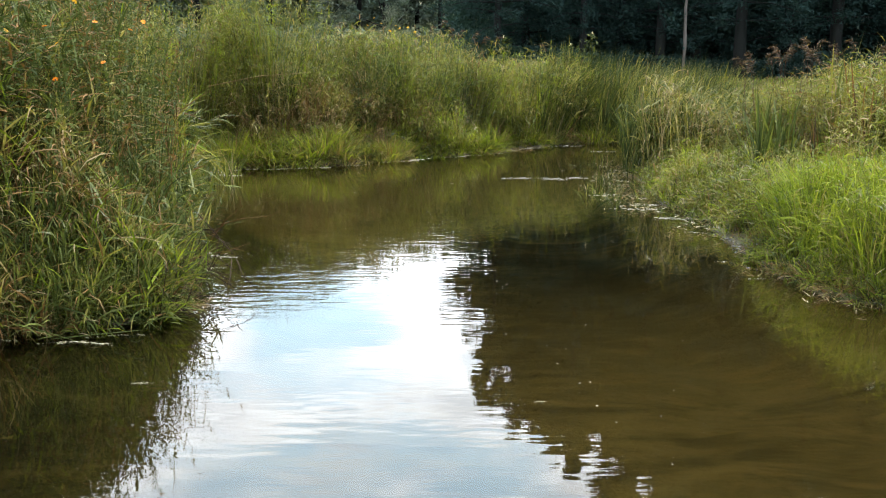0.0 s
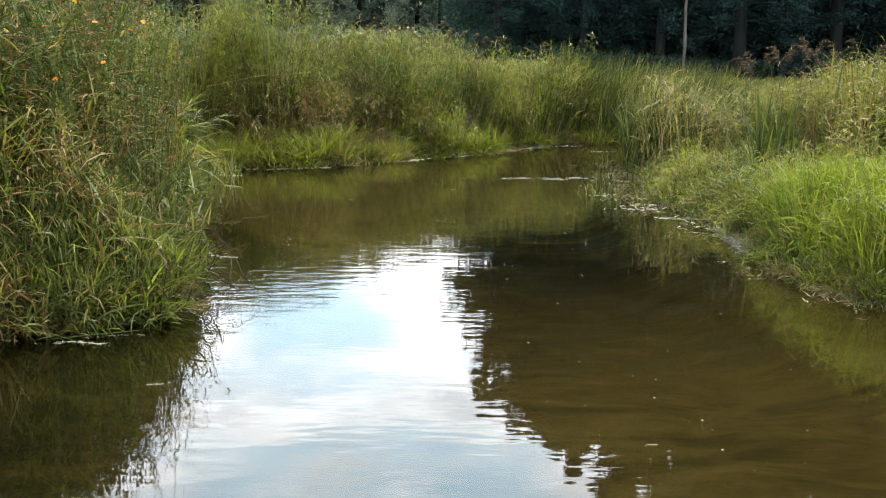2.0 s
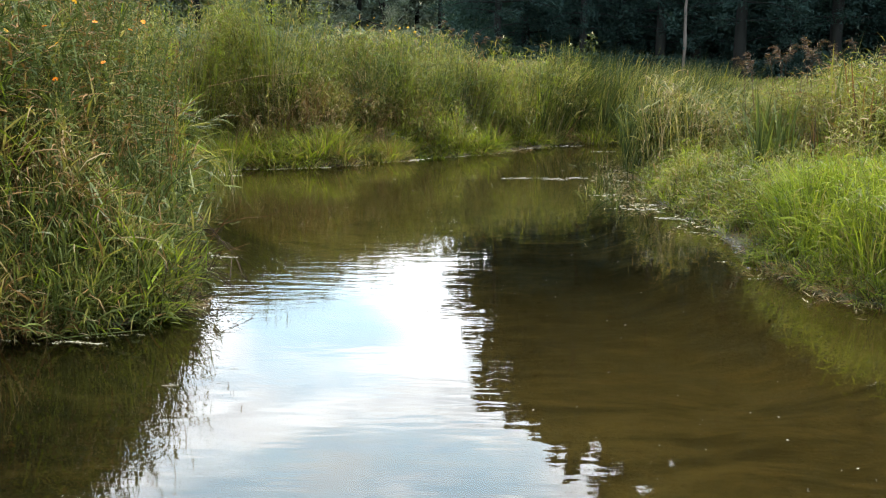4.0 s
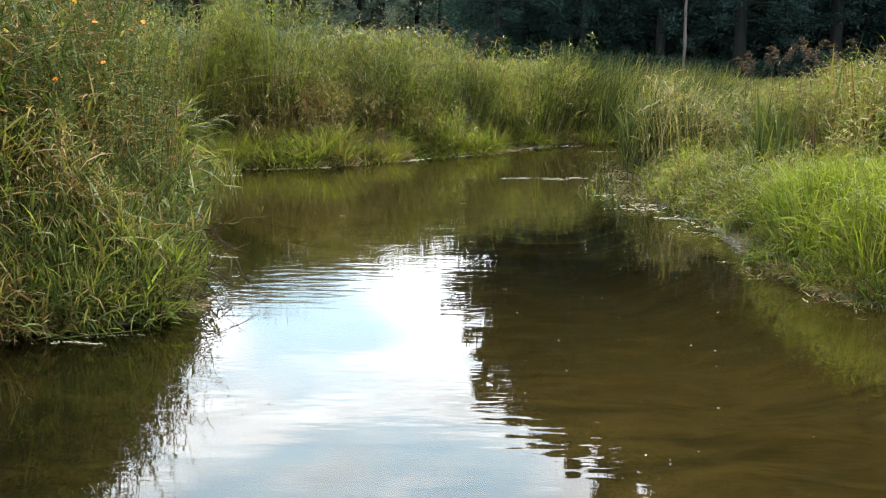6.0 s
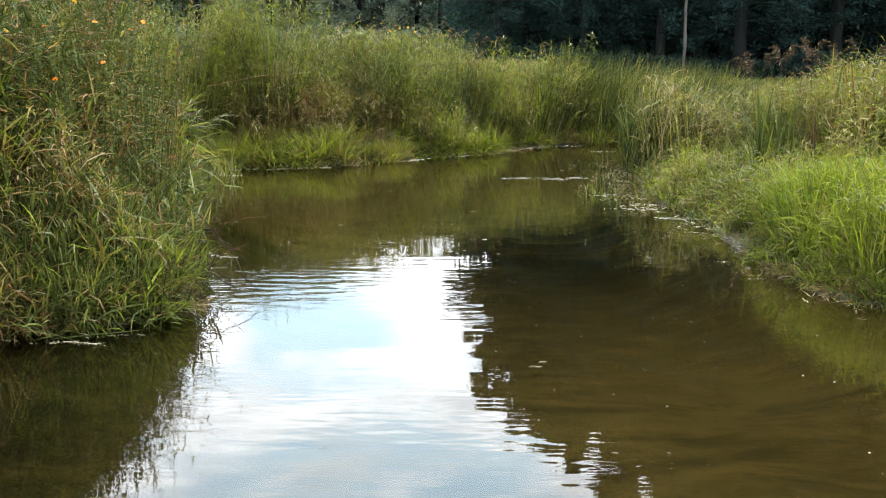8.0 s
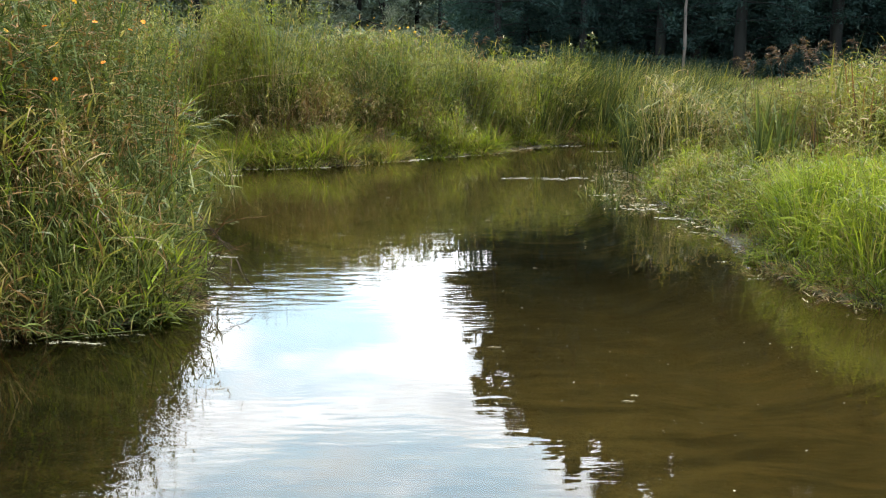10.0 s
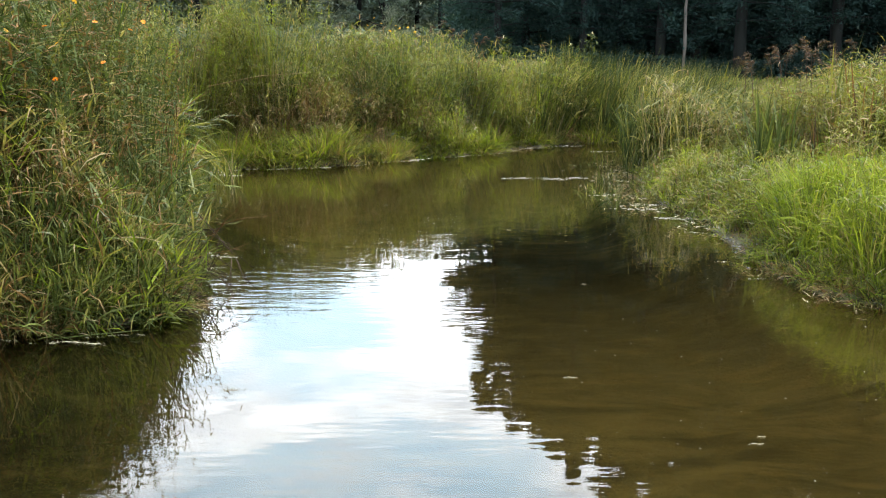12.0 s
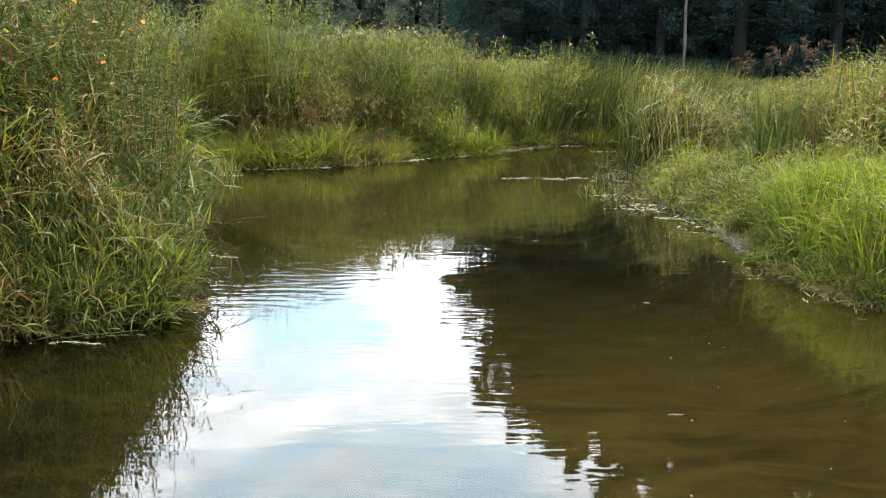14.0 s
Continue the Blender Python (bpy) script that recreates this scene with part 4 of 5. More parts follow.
# ---- trees ----
def tube(bm, points, radii, sides=6, cap=True):
    """A tapered tube along points."""
    rings = []
    for i, p in enumerate(points):
        p = Vector(p)
        a, b = Vector(points[max(i - 1, 0)]), Vector(points[min(i + 1, len(points) - 1)])
        q = (b - a).to_track_quat("Z", "Y") if (b - a).length > 1e-6 else Euler((0, 0, 0)).to_quaternion()
        rings.append([bm.verts.new(p + q @ Vector((math.cos(k * math.tau / sides), math.sin(k * math.tau / sides), 0)) * radii[i]) for k in range(sides)])
    for r, s in zip(rings, rings[1:]):
        for k in range(sides):
            f = bm.faces.new((r[k], r[(k + 1) % sides], s[(k + 1) % sides], s[k]))
            f.smooth = True
    if cap:
        bm.faces.new(list(reversed(rings[0])))
        bm.faces.new(rings[-1])


def part(name, bm, mat, parent, label=""):
    me = bpy.data.meshes.new(name)
    bm.to_mesh(me)
    bm.free()
    me.materials.append(mat)
    ob = new(name, me)
    ob.parent = parent
    return tagged(ob, label)


def mesh_part(name, me, parent, label=""):
    ob = new(name, me)
    ob.parent = parent
    return tagged(ob, label)


def holder(name, label, category, group="", m=None):
    e = new(name)
    e.empty_display_size = 0.1
    if m is not None:
        e.matrix_world = m
    return tagged(e, label, category, group)


def pine(height, seed, spread_r, bare=0.12, mat=NEEDLE, name="pine_tree", label="tall dark pine with layered boughs at the wood's edge"):
    r = np.random.default_rng(seed)
    tree = holder(name, label, "tree", "trees of the wood's edge")
    bm = bmesh.new()
    steps = 9
    pts = [(0.12 * math.sin(k * 1.3 + seed) * k / steps, 0.12 * math.cos(k * 1.1 + seed) * k / steps, height * k / steps) for k in range(steps + 1)]
    tube(bm, pts, [0.012 * height * (1 - 0.93 * k / steps) + 0.012 for k in range(steps + 1)], 7)
    base, az, lift, ln, wd = [], [], [], [], []
    z = height * bare
    while z < height * 0.985:
        f = (z - height * bare) / (height * (1 - bare))
        for _ in range(r.integers(3, 6)):
            a = r.uniform(0, math.tau)
            reach = spread_r * (1 - f) ** 0.75 * r.uniform(0.55, 1.15) * (0.55 + 0.45 * min(1, f * 5)) + 0.25
            e = -0.12 + 0.55 * f + r.normal(0, 0.1)
            tip = (math.sin(a) * reach, math.cos(a) * reach, z + reach * math.sin(e))
            mid = (math.sin(a) * reach * 0.5, math.cos(a) * reach * 0.5, z + reach * 0.5 * math.sin(e) + 0.06 * reach)
            tube(bm, [(0, 0, z), mid, tip], [0.02 + 0.012 * reach, 0.012 + 0.006 * reach, 0.006], 3, False)
            for _ in range(int(9 + reach * (14 if z < 4.5 else 18))):
                k = r.uniform(0.25, 1.05)
                w = 0.28 * reach * (1.1 - k * 0.8)
                p = (math.sin(a) * reach * k + r.normal(0, w * 0.5), math.cos(a) * reach * k + r.normal(0, w * 0.5), z + reach * k * math.sin(e) + 0.03 * reach + r.normal(0, 0.07))
                fine = z < 4.5
                for _ in range(6 if fine else 5 if f > 0.5 else 3):
                    q = tuple(np.array(p) + r.normal(0, 0.12, 3)) if fine else p
                    k = 0.42 if fine else 1.0
                    base.append(q), az.append(a + r.normal(0, 1.0)), lift.append(r.normal(0.15, 0.5)), ln.append(k * r.uniform(0.28, 0.55)), wd.append(k * r.uniform(0.16, 0.28))
        z += r.uniform(0.34, 0.6) * (0.7 + height / 40)
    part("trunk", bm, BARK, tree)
    g = Growth([mat])
    n = len(base)
    g.add(0, np.array(base), np.array(az), np.array(lift), r.uniform(0, 0.6, n), np.array(ln), np.array(wd), n=1, roll=r.normal(0, 0.6, n))
    mesh_part("crown", g.mesh("crown"), tree, "dark green needle boughs")
    return tree


def broadleaf(height, seed, crown_r, mat=FAR_LEAF, name="broadleaf_tree", label="round-crowned leafy tree behind the meadow", low=0.25, count=2600):
    r = np.random.default_rng(seed)
    tree = holder(name, label, "tree", "trees of the wood's edge")
    bm = bmesh.new()
    tube(bm, [(0, 0, 0), (0.1, 0.05, height * 0.35), (0.0, 0.15, height * 0.8)], [0.018 * height, 0.012 * height, 0.004 * height], 7)
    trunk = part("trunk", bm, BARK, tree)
    base = []
    limbs = 16
    for i in range(limbs):
        a, z0 = r.uniform(0, math.tau), height * r.uniform(low * 0.8, 0.75)
        f = (z0 / height - low) / (1 - low)
        reach = crown_r * r.uniform(0.55, 1.0) * (1 - 0.5 * max(f, 0))
        tip = Vector((math.sin(a) * reach, math.cos(a) * reach, z0 + reach * r.uniform(0.25, 0.9)))
        bm = bmesh.new()
        tube(bm, [(0.05, 0.08, z0), tip * 0.5 + Vector((0, 0, z0 * 0.5 + 0.1)), tip], [0.006 * height, 0.004 * height, 0.01], 4, False)
        part("limb", bm, BARK, trunk)
        for c in range(5):
            centre = Vector((0, 0, z0)).lerp(tip, r.uniform(0.45, 1.1)) + Vector(r.normal(0, crown_r * 0.16, 3))
            s = crown_r * r.uniform(0.12, 0.26)
            pts = r.normal(0, 1, (count // (limbs * 5), 3))
            pts *= (s * r.uniform(0.6, 1.15, len(pts)) / np.linalg.norm(pts, axis=1))[:, None]
            base.append(pts * (1, 1, 0.7) + np.array(centre))
    for _ in range(8):
        centre = np.array((r.normal(0, crown_r * 0.25), r.normal(0, crown_r * 0.25), height * r.uniform(0.75, 0.95)))
        pts = r.normal(0, 1, (count // 60, 3))
        pts *= (crown_r * 0.26 * r.uniform(0.6, 1.1, len(pts)) / np.linalg.norm(pts, axis=1))[:, None]
        base.append(pts + centre)
    base = np.concatenate(base)
    n = len(base)
    g = Growth([mat])
    g.add(0, base, r.uniform(0, 6.28, n), r.normal(0, 0.6, n), r.uniform(0, 0.6, n), height * r.uniform(0.018, 0.034, n), height * r.uniform(0.02, 0.034, n), n=1, roll=r.normal(0, 0.8, n))
    mesh_part("crown", g.mesh("crown"), tree, "loose clumps of leaves")
    return tree


def stand(tree, x, y, k=1.0, turn=0.0, first=False):
    m = pose(x, y, float(land(x, y)) - 0.1, 0, 0, turn)
    ob = tree if first else copy_thing(tree, m)
    if first:
        ob.matrix_world = m
    ob.scale = (k, k, k)
    return ob


def polar(az, far):
    return far * math.sin(radians(az)), far * math.cos(radians(az))


def make_wood():
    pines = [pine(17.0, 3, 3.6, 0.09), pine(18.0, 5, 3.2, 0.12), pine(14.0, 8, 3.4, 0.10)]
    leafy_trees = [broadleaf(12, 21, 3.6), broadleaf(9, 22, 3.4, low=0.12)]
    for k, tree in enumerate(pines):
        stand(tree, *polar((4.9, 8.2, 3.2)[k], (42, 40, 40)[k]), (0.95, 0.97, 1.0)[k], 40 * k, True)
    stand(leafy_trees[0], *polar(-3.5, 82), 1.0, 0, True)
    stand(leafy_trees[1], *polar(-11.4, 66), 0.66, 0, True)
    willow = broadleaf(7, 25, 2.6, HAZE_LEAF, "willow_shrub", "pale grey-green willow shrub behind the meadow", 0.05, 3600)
    stand(willow, *polar(-6.7, 56), 0.7, 0, True)
    stand(willow, *polar(-3.0, 64), 0.55, 130)
    r = np.random.default_rng(12)
    # the near wood, rising to the right of the bend
    for az, far, h, kind in [(6.4, 44, 17.4, 0), (5.8, 50, 17, 1), (8.8, 50, 20.2, 2), (10.9, 49, 20.6, 1), (7.6, 43, 17.6, 2), (9.2, 45, 18.4, 2), (7.2, 47, 19.4, 1), (10.4, 42, 17.5, 0), (12.6, 40, 17.6, 1), (14.6, 41, 18.5, 0), (17.0, 39, 19.5, 1), (19.5, 41, 20.0, 0), (22.0, 40, 20.5, 1),
                             (25.0, 42, 21, 0), (28.0, 40, 21, 1), (31.5, 42, 20, 0), (35.5, 40, 20, 1), (40, 42, 20, 0), (3.4, 50, 13.5, 2), (5.2, 48, 15, 1), (4.5, 54, 14.5, 0), (6.8, 50, 17.5, 2)]:
        stand(pines[kind], *polar(az, far), h / (17.0, 18.0, 14.0)[kind], r.uniform(0, 360))
    for az in np.arange(5.5, 44, 3.0):
        kind = int(r.integers(0, 3))
        stand(pines[kind], *polar(az + r.uniform(-0.5, 0.5), r.uniform(46, 52)), r.uniform(19, 22) * (0.78 if az < 11 else 1.0) / (17.0, 18.0, 14.0)[kind], r.uniform(0, 360))
    for az in np.arange(12.2, 44, 1.9):
        kind = int(r.integers(0, 2))
        stand(pines[kind], *polar(az + r.uniform(-0.4, 0.4), r.uniform(43, 46)), r.uniform(22.0, 25.0) / (17.0, 18.0)[kind], r.uniform(0, 360))
    pines[1].scale = (0.75, 0.75, 0.97)      # a slender spire among them
    # the wood beyond the meadow, its haze put into the leaf colour
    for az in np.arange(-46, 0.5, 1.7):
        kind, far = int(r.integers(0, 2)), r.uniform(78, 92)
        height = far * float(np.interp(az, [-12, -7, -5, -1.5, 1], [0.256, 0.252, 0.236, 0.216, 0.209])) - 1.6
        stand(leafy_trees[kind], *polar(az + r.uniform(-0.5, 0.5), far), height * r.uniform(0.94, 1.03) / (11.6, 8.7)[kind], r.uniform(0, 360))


def understory():
    """Shrubs and shaded growth that close the wood under the boughs."""
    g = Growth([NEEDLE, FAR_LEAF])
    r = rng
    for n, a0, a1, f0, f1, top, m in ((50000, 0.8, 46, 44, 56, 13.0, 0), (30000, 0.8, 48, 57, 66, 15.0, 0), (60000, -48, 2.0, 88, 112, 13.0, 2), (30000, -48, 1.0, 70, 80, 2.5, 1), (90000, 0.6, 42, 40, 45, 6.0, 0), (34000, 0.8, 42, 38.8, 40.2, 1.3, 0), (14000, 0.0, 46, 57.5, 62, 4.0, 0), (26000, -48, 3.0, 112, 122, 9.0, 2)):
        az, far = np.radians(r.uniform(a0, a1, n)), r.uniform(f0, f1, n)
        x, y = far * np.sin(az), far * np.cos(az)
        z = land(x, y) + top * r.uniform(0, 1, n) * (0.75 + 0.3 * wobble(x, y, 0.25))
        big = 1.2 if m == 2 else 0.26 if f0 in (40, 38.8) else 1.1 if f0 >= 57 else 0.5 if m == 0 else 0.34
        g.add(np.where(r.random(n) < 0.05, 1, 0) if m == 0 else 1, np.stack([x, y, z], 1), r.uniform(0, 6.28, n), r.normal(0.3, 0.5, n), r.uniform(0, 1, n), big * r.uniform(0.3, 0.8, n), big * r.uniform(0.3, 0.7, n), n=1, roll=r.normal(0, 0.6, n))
    return g.thing("understory", "shaded undergrowth filling the edge of the wood", "undergrowth")


make_wood(), understory()


# ---- single plants ----
def leaf_mesh(length, width, lift, droop, mat, n=6):
    """One long leaf, folded along its middle, from the origin towards +y."""
    v, t = [], []
    y = z = 0.0
    for k in range(n + 1):
        f = k / n
        w = width * (0.75 + 0.5 * f if f < 0.4 else 0.95 * (1 - ((f - 0.4) / 0.6) ** 2) + 0.02) * 0.5
        e = lift - droop * f
        v += [(-w, y, z + 0.25 * w), (0, y, z), (w, y, z + 0.25 * w)]
        y, z = y + math.cos(e) * length / n, z + math.sin(e) * length / n
    for k in range(n):
        a = 3 * k
        t += [(a, a + 1, a + 4), (a, a + 4, a + 3), (a + 1, a + 2, a + 5), (a + 1, a + 5, a + 4)]
    return build_mesh("leaf", v, t, [mat])


def leaf_clump(name, label, category, x, y, count, length, width, mats, lean, seed, group="", z=None, bias=None):
    r = random.Random(seed)
    plant = holder(name, label, category, group, pose(x, y, float(land(x, y)) - 0.02 if z is None else z))
    for _ in range(count):
        me = leaf_mesh(length * r.uniform(0.65, 1.1), width * r.uniform(0.8, 1.2), 1.57 - abs(r.gauss(0, lean)), r.uniform(0.0, 0.45), r.choice(mats))
        ob = mesh_part("leaf", me, plant)
        turn = r.uniform(0, 360) if bias is None else r.gauss(bias, 35)
        ob.matrix_basis = pose(r.gauss(0, 0.05), r.gauss(0, 0.05), 0, 0, 0, turn)
    return plant


def cattails():
    c = "cattail clumps"
    lab = "clump of stiff upright cattail leaves"
    leaf_clump("cattail", lab + " on the low bank", "cattail", 3.06, 9.1, 34, 1.08, 0.019, [GREEN, DEEP, DEEP, DEEP], 0.20, 1, c)
    leaf_clump("cattail", lab + " on the low bank", "cattail", 3.28, 9.2, 26, 1.0, 0.018, [GREEN, DEEP, DEEP], 0.20, 2, c)
    leaf_clump("cattail", "tall thin cattail leaves standing over the grass", "cattail", 3.95, 9.7, 10, 1.28, 0.034, [GREEN, YELLOW], 0.1, 3, c)
    leaf_clump("cattail", "tall thin cattail leaves standing over the grass", "cattail", 4.2, 9.6, 9, 1.25, 0.034, [YELLOW, GREEN, RUST], 0.12, 4, c)
    leaf_clump("cattail", "brown and green cattail leaves in tall grass", "cattail", 4.05, 9.0, 12, 1.0, 0.03, [RUST, SEED, GREEN], 0.16, 5, c)
    leaf_clump("cattail", "brown and green cattail leaves in tall grass", "cattail", 4.45, 9.4, 12, 1.0, 0.03, [RUST, YELLOW, GREEN], 0.16, 6, c)
    leaf_clump("cattail", "reed leaves leaning over on the far bank's crest", "cattail", 0.9, 15.2, 10, 1.0, 0.03, [GREEN, YELLOW], 0.3, 7, c, bias=-80)
    leaf_clump("cattail", "reed leaves leaning over on the far bank's crest", "cattail", 1.2, 15.3, 9, 0.95, 0.03, [GREEN, YELLOW], 0.3, 8, c, bias=-80)
    leaf_clump("cattail", "tall thin cattail leaves standing over the grass", "cattail", 4.25, 10.4, 9, 1.45, 0.034, [GREEN, YELLOW, DEEP], 0.08, 9, c)
    leaf_clump("cattail", "tall thin cattail leaves standing over the grass", "cattail", 4.0, 10.6, 7, 1.25, 0.03, [GREEN, DEEP], 0.12, 10, c)
    leaf_clump("cattail", "brown and green cattail leaves in tall grass", "cattail", 3.62, 9.2, 14, 0.85, 0.02, [RUST, SEED, DEEP], 0.18, 11, c)
    leaf_clump("cattail", "brown and green cattail leaves in tall grass", "cattail", 3.85, 9.1, 14, 0.9, 0.02, [RUST, SEED, SEED, GREEN], 0.18, 12, c)
    for k, (x, y) in enumerate([(4.3, 9.25), (4.7, 9.8), (4.15, 9.95), (4.9, 9.5), (4.6, 9.1), (4.4, 10.2)]):
        leaf_clump("cattail", "thin brown and green stalks in tall grass", "cattail", x, y, 9, 0.95, 0.018, [RUST, SEED, GREEN, STRAW], 0.13, 80 + k, c)
    for k in range(28):
        r = random.Random(k + 40)
        x = r.uniform(1.7, 4.7)
        y = 14.9 + 0.3 * (x - 2) + r.uniform(-0.2, 0.9)
        leaf_clump("cattail", "dark green cattail leaves at the bend", "cattail", x, y, 9, r.uniform(1.0, 1.3) - 0.08 * max(0.0, x - 3.0), 0.018, [GREEN, DEEP, DEEP, YELLOW], 0.2, 50 + k, c)


SWAYING = []


def seed_stalk(x, y, top, seed, label="brown feathery seed head on a dry stalk"):
    r = random.Random(seed)
    z = float(land(x, y)) - 0.02
    h = top - z
    plant = holder("seed_stalk", label, "grass stalk", "seed heads over the grass", pose(x, y, z))
    bm = bmesh.new()
    bend, nod = r.choice((-1, 1)) * r.uniform(0.03, 0.10), r.uniform(0.06, 0.16)
    way = 1 if bend > 0 else -1
    tube(bm, [(0, 0, 0), (bend * 0.3, 0, h * 0.5), (bend, 0.01, h * 0.9), (bend + way * nod * 0.4, 0.01, h), (bend + way * nod, 0.015, h - 0.02)], [0.004, 0.003, 0.0022, 0.0016, 0.001], 5)
    part("stem", bm, SEED, plant)
    g = Growth([SEED, STRAW])
    n = 70
    q = np.random.default_rng(seed)
    f = q.random(n)
    base = np.stack([np.interp(f, [0, 0.5, 1], [bend, bend + way * nod * 0.4, bend + way * nod]), np.full(n, 0.01), np.interp(f, [0, 0.5, 1], [h * 0.9, h, h - 0.02])], 1)
    side_az = q.choice([0.0, math.pi], n) + q.normal(0, 0.5, n)
    g.add(pick(n, [0.86, 0.14]), base, np.where(q.random(n) < 0.6, way * 1.57 + q.normal(0, 0.4, n), side_az), q.uniform(-0.1, 1.0, n), q.uniform(0.4, 1.6, n), 0.03 + 0.07 * (1 - f), 0.006, n=3, roll=q.normal(0, 0.6, n))
    mesh_part("seed_head", g.mesh("seed_head"), plant, "loose brown panicle")
    SWAYING.append((plant, (x, y, z), seed))


def seed_stalks():
    for k, (x, y, top) in enumerate([(3.5, 11.0, 1.40), (3.6, 11.0, 1.36), (3.66, 11.2, 1.45), (3.78, 11.0, 1.5), (3.91, 11.0, 1.53), (4.04, 11.0, 1.5), (4.19, 11.0, 1.60), (4.06, 10.5, 1.54),
                                     (3.82, 11.0, 1.44), (4.16, 10.5, 1.47), (4.39, 10.0, 1.53), (3.87, 10.8, 1.48), (4.6, 10.4, 1.5), (4.3, 10.8, 1.45), (4.5, 10.9, 1.55), (3.55, 11.4, 1.36), (3.98, 11.3, 1.55), (4.25, 11.2, 1.62), (4.75, 11.0, 1.6), (4.85, 10.6, 1.55)]):
        seed_stalk(x, y, top - 0.05, 100 + k)
    for k, (x, y, top) in enumerate([(0.55, 15.4, 1.62), (0.2, 15.5, 1.72), (0.05, 15.2, 1.74), (-0.1, 15.0, 1.86), (0.75, 15.3, 1.62), (0.38, 15.2, 1.68), (-0.3, 15.4, 1.78), (1.7, 15.6, 1.5)]):
        seed_stalk(x, y, top, 130 + k, "grey-brown seed head on the far bank's crest")


def flower(x, y, top, mat, seed, size, label):
    r = random.Random(seed)
    z = float(land(x, y)) - 0.02
    h = top - z
    plant = holder("wildflower", label, "flower", "wildflowers on the banks", pose(x, y, z, 0, 0, r.uniform(0, 360)))
    bm = bmesh.new()
    tube(bm, [(0, 0.1, 0), (0.05, 0.09, h * 0.4), (0.05, 0.06, h * 0.75), (0.0, 0.0, h)], [0.003, 0.0025, 0.002, 0.0012], 5)
    part("stem", bm, FORB, plant)
    bm = bmesh.new()
    bmesh.ops.create_icosphere(bm, subdivisions=1, radius=size * 0.28)
    head = part("flower_head", bm, SEED, plant, "bright petals round a dark disc")
    head.matrix_basis = Matrix.Translation((0, 0, h)) @ pose(0, 0, 0, r.uniform(20, 60), 0, r.uniform(-40, 40))
    petal = leaf_mesh(size, size * 0.55, 0.5, 0.7, mat, 3)
    for k in range(8):
        mesh_part("petal", petal, head).matrix_basis = pose(0, 0, 0, 0, 0, 45 * k + r.uniform(-8, 8))
    # a few leaves up the stem
    for k in range(5):
        leaf = mesh_part("leaf", leaf_mesh(0.09, 0.022, 0.5, 0.6, FORB, 4), plant)
        leaf.matrix_basis = pose(0.04, 0.06, h * (0.45 + 0.08 * k), 0, 0, 137 * k)


def flowers():
    for k, (x, y, top) in enumerate([(-2.05, 5.75, 1.63), (-1.93, 5.5, 1.40), (-2.22, 5.6, 1.51), (-1.89, 6.15, 1.64), (-1.96, 6.1, 1.59), (-2.2, 5.85, 1.75), (-2.45, 5.3, 1.37), (-2.17, 5.4, 1.31),
                                     (-2.58, 5.75, 1.58), (-2.45, 6.0, 1.61)]):
        flower(x, y, top, (ORANGE, GOLD)[k % 3 == 2], 200 + k, 0.019, "small orange wildflower on the grassy bank" if k % 3 != 2 else "small golden wildflower on the grassy bank")
    for k, (x, y, top) in enumerate([(-1.06, 15.0, 1.90), (-0.95, 15.0, 1.82), (-0.72, 14.8, 1.78), (-1.13, 14.6, 1.78), (-0.54, 15.0, 1.76), (-1.22, 14.6, 1.72), (-0.43, 15.0, 1.69), (-0.79, 14.5, 1.70), (-0.65, 14.7, 1.74)]):
        flower(x, y, top, GOLD, 220 + k, 0.026, "golden wildflower on the far bank's crest")


def thistle(x, y, top, seed):
    r = np.random.default_rng(seed)
    z = float(land(x, y)) - 0.02
    h = top - z
    plant = holder("thistle", "bushy thistle with white seed fluff", "thistle", "", pose(x, y, z))
    bm = bmesh.new()
    tube(bm, [(0, 0, 0), (0.02, 0, h * 0.6), (0, 0, h)], [0.008, 0.006, 0.004], 6)
    part("stem", bm, DEEP, plant)
    g = Growth([FORB, DEEP])
    n = 220
    f = r.uniform(0.45, 1.0, n)
    base = np.stack([r.normal(0, 0.06, n), r.normal(0, 0.06, n), h * f], 1)
    g.add(pick(n, [0.7, 0.3]), base, r.uniform(0, 6.28, n), r.normal(0.4, 0.4, n), r.uniform(0, 1, n), r.uniform(0.05, 0.12, n), r.uniform(0.02, 0.035, n), n=3)
    mesh_part("foliage", g.mesh("foliage"), plant)
    g = Growth([FLUFF])
    n = 50
    base = np.tile(np.array([[0.01, 0, h + 0.02]]), (n, 1))
    g.add(0, base, r.uniform(0, 6.28, n), r.uniform(-0.6, 1.5, n), 0.3, r.uniform(0.02, 0.045, n), 0.007, n=2)
    mesh_part("seed_fluff", g.mesh("seed_fluff"), plant, "white seed fluff")


def broad_weed(x, y, seed, count, size, mats, label):
    """A low plant with large single leaves."""
    r = random.Random(seed)
    plant = holder("broadleaf_weed", label, "weed", "", pose(x, y, max(float(land(x, y)), 0) - 0.01))
    bm = bmesh.new()
    tube(bm, [(0, 0, 0), (0.01, 0, 0.12), (0.0, 0.01, 0.3)], [0.006, 0.005, 0.003], 5)
    part("stem", bm, FORB, plant)
    for k in range(count):
        me = leaf_mesh(size * r.uniform(0.6, 1.2), size * 0.36, r.uniform(0.0, 0.8), r.uniform(0.4, 1.4), r.choice(mats), 6)
        leaf = mesh_part("leaf", me, plant)
        leaf.matrix_basis = pose(0, 0, 0.04 + 0.26 * k / count, 0, 0, 137.5 * k + r.uniform(-20, 20))


